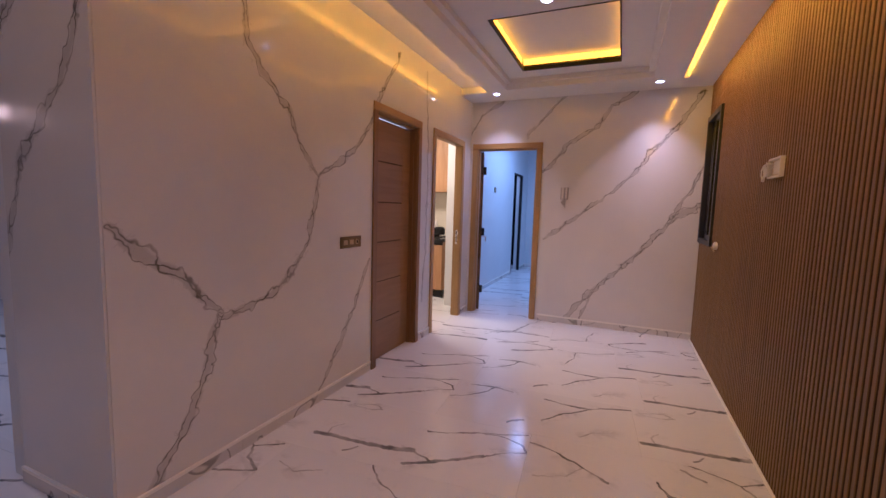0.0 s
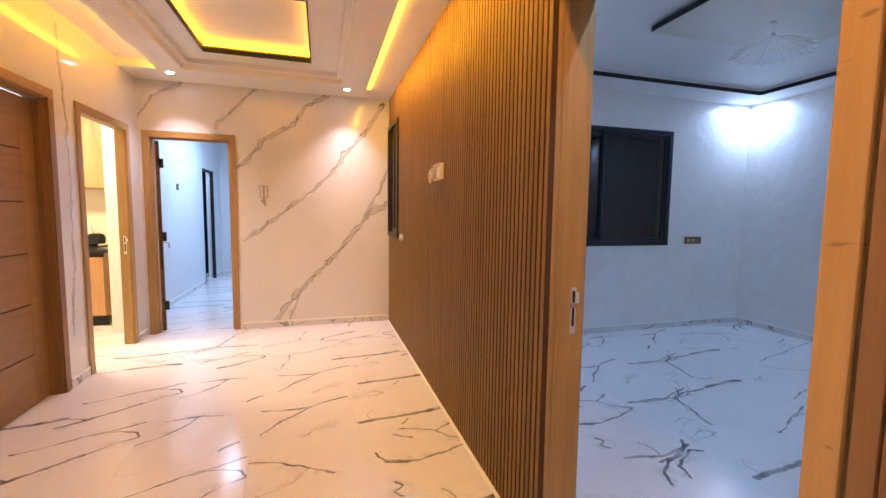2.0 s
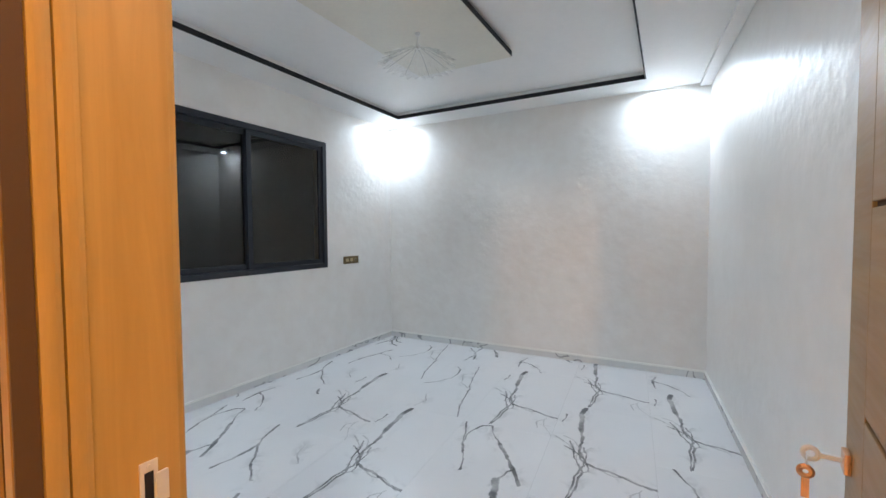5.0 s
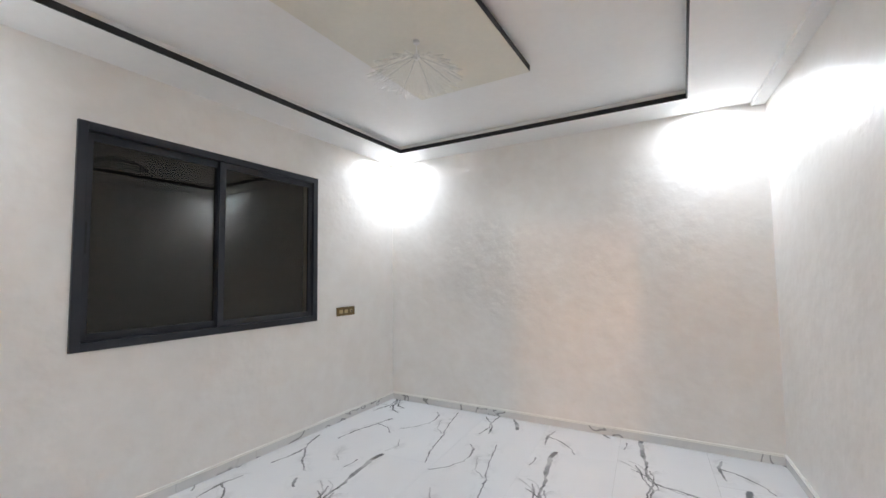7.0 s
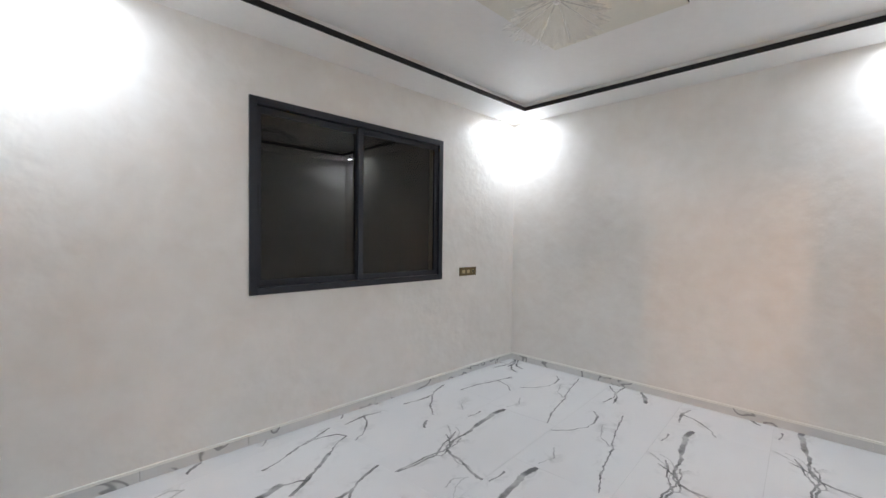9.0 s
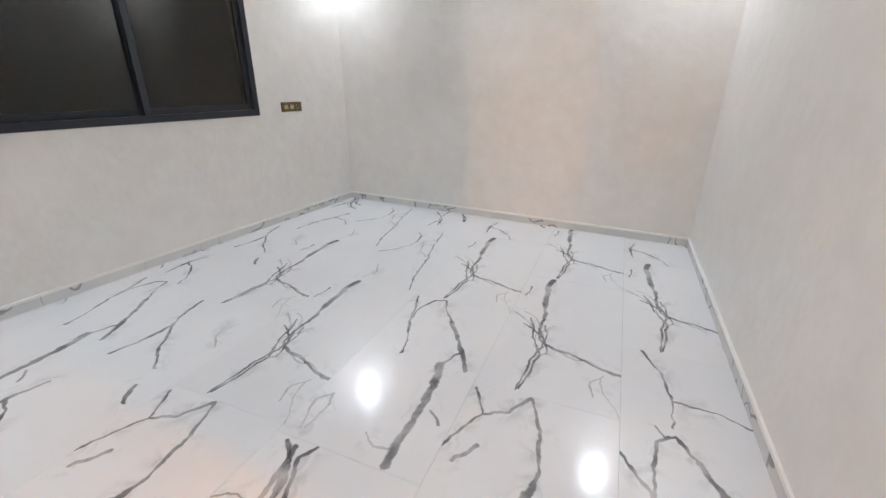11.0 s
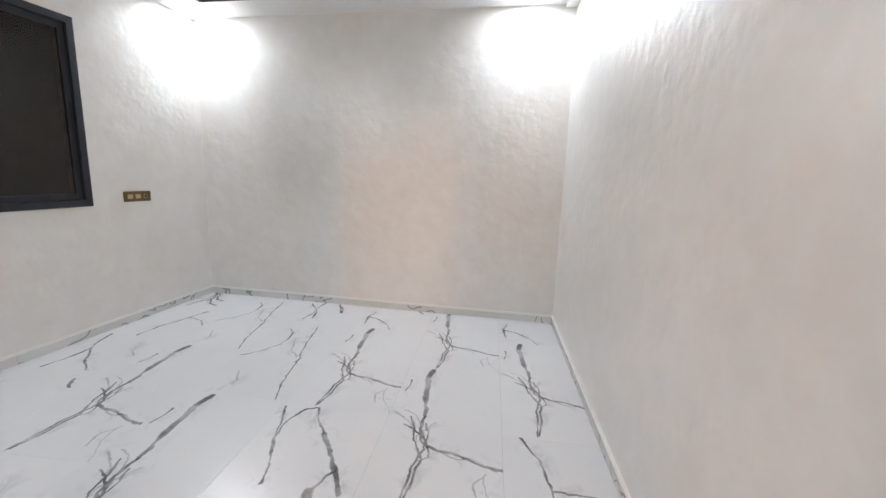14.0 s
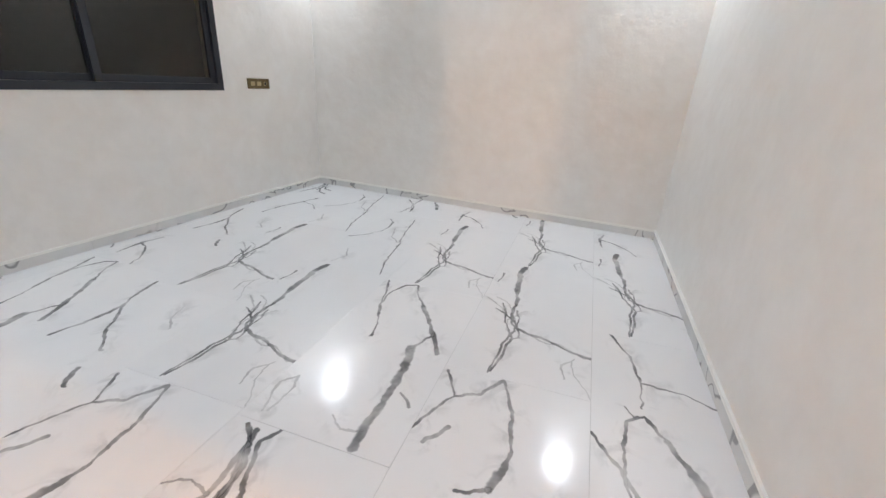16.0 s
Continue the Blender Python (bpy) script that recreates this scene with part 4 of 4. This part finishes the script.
skirting("baseboard_corridor", -1.95, 10.1, -1.95, 9.55)
skirting("baseboard_corridor", -0.56, 10.1, -1.95, 10.1)


# ---- wall plates ----
def wall_plate(name, label, m, modules=3):
    """A bronze plate with brass modules; local x along the wall, -y out of it."""
    ob = tagged(new(name), label, "socket")
    ob.matrix_world = m
    part("plate", box(-0.125, 0.125, -0.010, 0, -0.0425, 0.0425, bevel=0.003), BRONZE, ob)
    for k in range(modules):
        x = -0.072 + 0.072 * k
        bm = bmesh.new()
        for b in ((x - 0.03, x - 0.024, -0.024, 0.024), (x + 0.024, x + 0.03, -0.024, 0.024), (x - 0.024, x + 0.024, 0.018, 0.024), (x - 0.024, x + 0.024, -0.024, -0.018)):
            box(b[0], b[1], -0.0115, -0.0085, b[2], b[3], bm)
        mod = part("module", bm, BRONZE, ob)
        if k < modules - 1:
            part("rocker", box(x - 0.0235, x + 0.0235, -0.0135, -0.009, -0.0175, 0.0175, bevel=0.002), BRASS, mod, "brass coloured rocker")
        else:
            part("socket_well", placed(ring(0.018, 0.013, 0.003, 20), pose(x, -0.0095, 0, 90, 0, 0)), BRASS, mod)
            part("socket_floor", placed(disc(0.013, 0.002, 18), pose(x, -0.0105, 0, 90, 0, 0)), RUBBER, mod)
    return ob


wall_plate("wall_socket", "bronze triple switch and socket plate on plaster", pose(4.463, BED_N, 1.062))
wall_plate("wall_socket", "bronze triple switch and socket plate on marble", Matrix.Translation((HALL_W, 2.732, 1.087)) @ pose(0, 0, 0, 0, 0, 90))
# intercom bracket on the marble end wall
ob = thing("intercom_bracket", "grey plastic intercom mount on the marble wall", "intercom", at=(-0.50, HALL_N, 1.52, 0, 0, 0))
part("backplate", box(-0.045, 0.045, -0.012, 0, -0.02, 0.12, bevel=0.004), GREY_PLASTIC, ob)
part("ridge", box(-0.03, -0.008, -0.026, -0.012, -0.01, 0.115, bevel=0.004), WHITE_PLASTIC, ob)
part("ridge", box(0.012, 0.034, -0.026, -0.012, -0.01, 0.115, bevel=0.004), WHITE_PLASTIC, ob)
bm = disc(0.045, 0.012, 3, r2=0.045)
part("point", placed(bm, pose(-0.002, -0.006, -0.055, 90, 0, 0) @ pose(0, 0, 0, 0, 0, 90) @ Matrix.Diagonal((1.7, 0.8, 1, 1))), GREY_PLASTIC, ob)
# open junction box with loose cables on the slats
ob = thing("junction_box", "open white junction box with loose cables on slats", "junction box", at=(0.918, 3.03, 1.635, 0, 0, -90))
bm = bmesh.new()
for b in ((-0.10, 0.10, 0.045, 0.055), (-0.10, 0.10, -0.055, -0.045), (-0.10, -0.09, -0.045, 0.045), (0.09, 0.10, -0.045, 0.045)):
    box(b[0], b[1], -0.022, 0.0, b[2], b[3], bm)
part("box_rim", bm, WHITE_PLASTIC, ob)
part("box_floor", box(-0.09, 0.09, -0.004, -0.0005, -0.045, 0.045), BRASS, ob)
part("insert", box(-0.02, 0.075, -0.016, -0.004, -0.035, 0.035, bevel=0.003), WHITE_PLASTIC, ob)


def cable(name, pts, r, mat, parent=None, label=""):
    data = bpy.data.curves.new(name, "CURVE")
    data.dimensions, data.bevel_depth, data.bevel_resolution, data.resolution_u = "3D", r, 2, 8
    sp = data.splines.new("NURBS")
    sp.points.add(len(pts) - 1)
    for q, p in zip(sp.points, pts):
        q.co = (*p, 1)
    sp.use_endpoint_u, sp.order_u = True, 4
    tmp = new("tmp", data)
    me = bpy.data.meshes.new_from_object(tmp.evaluated_get(bpy.context.evaluated_depsgraph_get()))
    bpy.data.objects.remove(tmp)
    me.name = name
    me.materials.clear()
    me.materials.append(mat)
    me.shade_smooth()
    out = new(name, me)
    if parent is not None:
        out.parent = parent
    if label:
        tagged(out, label)
    return out


rng = random.Random(4)
for k in range(5):
    a = rng.uniform(0, 6.28)
    pts = [(-0.05 + 0.012 * k, -0.005, 0.02)]
    for j in range(6):
        an = a + j * 1.15
        pts.append((-0.085 + 0.045 * math.cos(an) - 0.01 * k, -0.03 - 0.012 * rng.random(), -0.005 + 0.05 * math.sin(an) - 0.006 * k))
    cable("cable", pts, 0.0032, WHITE_PLASTIC, ob, "loose pale cable")
# small round cable cap under the hall window
ob = thing("cable_outlet", "small cream round cable outlet on the slats", "cable outlet", at=(0.918, 4.39, 1.10, 0, 0, -90))
part("cap", placed(disc(0.035, 0.03, 20, 0.006), pose(0, -0.015, 0, 90, 0, 0)), WHITE_PLASTIC, ob, smooth=False)
part("stub", placed(disc(0.006, 0.05, 10), pose(0, -0.03, -0.03, 30, 0, 0)), BRASS, ob)

# ---- pendant lamp under the panel, still wrapped ----
lamp = thing("pendant_lamp", "pendant lamp wrapped in crumpled clear plastic film", "pendant lamp", at=(3.19, 2.475, BED_Z, 0, 0, 0))
part("canopy_hook", placed(disc(0.018, 0.02, 16, 0.003), pose(0, 0, -0.010)), STEEL, lamp)
cable("cord", [(0, 0, -0.02), (0.003, 0, -0.05), (0, 0.002, -0.08)], 0.003, STEEL, lamp)
part("ball_joint", placed(disc(0.02, 0.03, 16, 0.008), pose(0, 0, -0.095)), STEEL, lamp, "chrome joint")


def film_cone(r, drop, folds, seed):
    """A pleated skirt of film that hangs from a point."""
    bm = bmesh.new()
    rnd = random.Random(seed)
    amp = [rnd.uniform(0.5, 1.3) for _ in range(folds * 2)]
    rows, n = [], folds * 2
    for j in range(6):
        f = (j + 0.25) / 5.25
        row = []
        for k in range(n):
            an = 2 * math.pi * k / n
            rr = r * f ** 0.8 * (1 + (0.14 if k % 2 else -0.12) * amp[k] * f)
            row.append(bm.verts.new((rr * math.cos(an), rr * math.sin(an), -0.10 - drop * f ** 1.1 + 0.02 * amp[(k * 3) % n] * f)))
        rows.append(row)
    for a, b in zip(rows, rows[1:]):
        for k in range(n):
            bm.faces.new((a[k], a[(k + 1) % n], b[(k + 1) % n], b[k]))
    return bm


film = part("film_skirt", film_cone(0.24, 0.13, 26, 3), FILM, lamp, "crumpled clear plastic film")
for k in range(7):
    an = 2 * math.pi * k / 7 + 0.1
    pts = [(0.02 * math.cos(an), 0.02 * math.sin(an), -0.10), (0.10 * math.cos(an), 0.10 * math.sin(an), -0.15), (0.20 * math.cos(an + 0.05), 0.20 * math.sin(an + 0.05), -0.215)]
    cable("glass_arm", pts, 0.003, FILM, lamp)

# ---- kitchen seen through its door ----
cab = thing("base_cabinet", "wood veneered kitchen base cabinet with black plinth", "cabinet", at=(-2.76, 5.82, 0, 0, 0, 0))
part("carcass", box(-0.52, 0.48, 0.02, 0.58, 0.12, 0.855), CABINET, cab)
for x in (-0.517, -0.018):
    d = part("cabinet_door", box(x, x + 0.494, 0.0, 0.019, 0.13, 0.80, bevel=0.002), CABINET, cab)
part("plinth", box(-0.52, 0.48, 0.05, 0.06, 0, 0.119), BLACK, cab, "black plinth")
part("grip_channel", box(-0.52, 0.48, 0.012, 0.02, 0.802, 0.855), BLACK, cab)
tagged(part("worktop", box(-3.75, -2.23, 5.79, 6.418, 0.857, 0.897, bevel=0.003), STONE), "black stone kitchen worktop", "worktop")
hob = thing("hob", "black gas hob on the worktop", "hob", at=(-2.72, 6.12, 0.897, 0, 0, 0))
part("hob_plate", box(-0.28, 0.28, -0.22, 0.22, 0, 0.012, bevel=0.003), STONE, hob)
for x in (-0.13, 0.13):
    for y in (-0.1, 0.1):
        part("pan_rest", placed(ring(0.085, 0.07, 0.02, 16), pose(x, y, 0.013)), BLACK, hob)
pan = thing("pot", "black cooking pot on the hob", "pot", at=(-2.50, 6.20, 0.935, 0, 0, 0))
part("pot_body", placed(disc(0.09, 0.10, 24, 0.01), pose(0, 0, 0.05)), BLACK, pan)
part("pot_lid", placed(disc(0.09, 0.02, 24, 0.006, r2=0.05), pose(0, 0, 0.111)), BLACK, pan)
bottle = thing("bottle", "white plastic bottle on the worktop", "bottle", at=(-2.62, 6.33, 0.897, 0, 0, 0))
part("bottle_body", placed(disc(0.035, 0.2, 20, 0.01), pose(0, 0, 0.1)), WHITE_PLASTIC, bottle, smooth=False)
part("bottle_neck", placed(disc(0.03, 0.06, 20, r2=0.012), pose(0, 0, 0.231)), WHITE_PLASTIC, bottle)
up = thing("wall_cabinet", "wood veneered kitchen wall cabinet", "cabinet", at=(-2.76, 6.08, 1.60, 0, 0, 0))
part("carcass", box(-0.52, 0.48, 0.02, 0.335, 0, 0.80), CABINET, up)
for x in (-0.517, -0.018):
    part("cabinet_door", box(x, x + 0.494, 0.0, 0.019, 0.002, 0.798, bevel=0.002), CABINET, up)

# ---- corridor ----
fr = thing("door_4", "black metal door frame in the corridor, its door ajar", "door", kind="structure")
part("jamb", box(-1.99, -1.945, 8.75, 8.768, 0, 2.12, bevel=0.002), BLACK, fr)
part("jamb", box(-1.99, -1.935, 9.45, 9.50, 0, 2.12, bevel=0.002), BLACK, fr)
part("head", box(-1.99, -1.935, 8.768, 9.45, 2.085, 2.12, bevel=0.002), BLACK, fr)
ob = thing("light_switch", "small dark switch plate on the corridor wall", "switch", at=(-1.95, 7.36, 1.70, 0, 0, 90))
part("plate", box(-0.045, 0.045, -0.010, 0, -0.045, 0.045, bevel=0.003), BRONZE, ob)
part("rocker", box(-0.025, 0.025, -0.014, -0.01, -0.025, 0.025, bevel=0.002), BRASS, ob)

# ---- slats of the east wall ----
PITCH, SLAT_W = 0.039, 0.0256


def slat_mesh(z0, z1):
    bm = bmesh.new()
    prof = [(0.945, -SLAT_W / 2), (0.945, SLAT_W / 2), (0.9225, SLAT_W / 2), (0.920, SLAT_W / 2 - 0.0025), (0.920, -SLAT_W / 2 + 0.0025), (0.9225, -SLAT_W / 2)]
    lo, hi = ([bm.verts.new((x, y, z)) for x, y in prof] for z in (z0, z1))
    for k in range(6):
        f = bm.faces.new((lo[k], lo[(k + 1) % 6], hi[(k + 1) % 6], hi[k]))
        # side and back faces dark: the darkness of the gaps is in their colour
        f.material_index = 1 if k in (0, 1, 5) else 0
    bm.faces.new(hi)
    bm.faces.new(lo)
    bmesh.ops.recalc_face_normals(bm, faces=bm.faces[:])
    return mesh("slat", bm, [SLAT, GROOVE_DARK])


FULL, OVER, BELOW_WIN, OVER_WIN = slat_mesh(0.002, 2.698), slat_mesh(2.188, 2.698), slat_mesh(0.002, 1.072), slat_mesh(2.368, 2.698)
y = -1.18
while y < 5.31:
    if 0.49 < y < 1.58:
        kinds = [OVER]
    elif y > 4.655:
        kinds = [BELOW_WIN, OVER_WIN]
    else:
        kinds = [FULL]
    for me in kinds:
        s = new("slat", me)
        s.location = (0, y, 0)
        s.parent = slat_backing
    y += PITCH
tagged(part("slat_edge_trim", box(0.9205, 0.9425, 1.5715, 1.5755, 0.002, 2.186), GROOVE_DARK), "dark end strip of the slat cladding", "trim", kind="structure")

tagged(part("floor_bead", box(0.902, 0.9195, 1.64, 5.31, 0.0002, 0.010, bevel=0.003), CREAM), "pale sealant bead along the slats", "sealant", kind="structure")

# ---- floor tiles ----
ROOMS = [(1.0, 5.40, 0.2, 4.36), (-1.82, 1.0, -1.32, 5.445), (-8.72, -1.82, -1.32, 1.25), (-8.72, -2.4, 1.25, 2.9), (-3.87, -1.95, 3.9, 6.54), (-1.95, -1.82, 3.9, 5.445),
         (-2.07, -0.43, 5.445, 10.22), (-3.0, -1.82, 2.9, 3.9), (-3.2, -2.07, 8.4, 10.22)]
floor = bmesh.new()
for r in ROOMS:
    box(*r, -0.12, -0.003, floor)
floor = tagged(part("floor", floor, GROUT), "glossy white marble-look tiled floor with grey veins", "floor", kind="structure")
JOINTS = {-1: -0.535, 0: -1.10, 1: -2.92, 2: -1.65, 3: -1.04, 4: -2.186}
TURNED = {6, 9, -3}
OTHERS = ("fork", "elbow", "spur", "sweep", "thin", "cross", "fork", "root")
cu, su = math.cos(SKEW), math.sin(SKEW)


def clip(poly, room):
    x0, x1, y0, y1 = room
    for k, lim, sign in ((0, x0, 1), (0, x1, -1), (1, y0, 1), (1, y1, -1)):
        out = []
        for a, b in zip(poly, poly[1:] + poly[:1]):
            da, db = sign * (a[k] - lim), sign * (b[k] - lim)
            if da >= 0:
                out.append(a)
            if da * db < 0:
                f = da / (da - db)
                out.append(tuple(p + (q - p) * f for p, q in zip(a, b)))
        poly = out
        if len(poly) < 3:
            return []
    return poly


def tile_piece(poly):
    """A tile from corners (x, y, a, b): place and design coordinates."""
    bm = bmesh.new()
    uv = bm.loops.layers.uv.new("UVMap")
    top = [bm.verts.new((p[0], p[1], 0.0)) for p in poly]
    low = [bm.verts.new((p[0], p[1], -0.006)) for p in poly]
    faces = [bm.faces.new(top)]
    for k in range(len(poly)):
        faces.append(bm.faces.new((top[k], low[k], low[(k + 1) % len(poly)], top[(k + 1) % len(poly)])))
    design = {v: p[2:] for v, p in zip(top + low, poly + poly)}
    for f in faces:
        for loop in f.loops:
            loop[uv].uv = design[loop.vert]
    return bm


for row in range(-4, 17):
    joint = JOINTS.get(row, -1.08 if row % 2 else -1.70)
    v0 = 0.497 + TILE_W * row
    for col in range(-12, 4):
        u0 = joint + TILE_L * col
        g = 0.0008
        design = DESIGNS.get((row, col), OTHERS[(row * 5 + col * 3) % len(OTHERS)])
        corners = []
        for a, b in ((g, g), (TILE_L - g, g), (TILE_L - g, TILE_W - g), (g, TILE_W - g)):
            uu, vv = u0 + a, v0 + b
            x, yy = 5.249 + uu * cu - vv * su, 0.646 + uu * su + vv * cu
            if row in TURNED:
                a, b = TILE_L - a, TILE_W - b
            corners.append((x, yy, a, b))
        for room in ROOMS:
            poly = clip(corners, room)
            if poly:
                part("floor_tile", tile_piece(poly), TILES[design], floor)
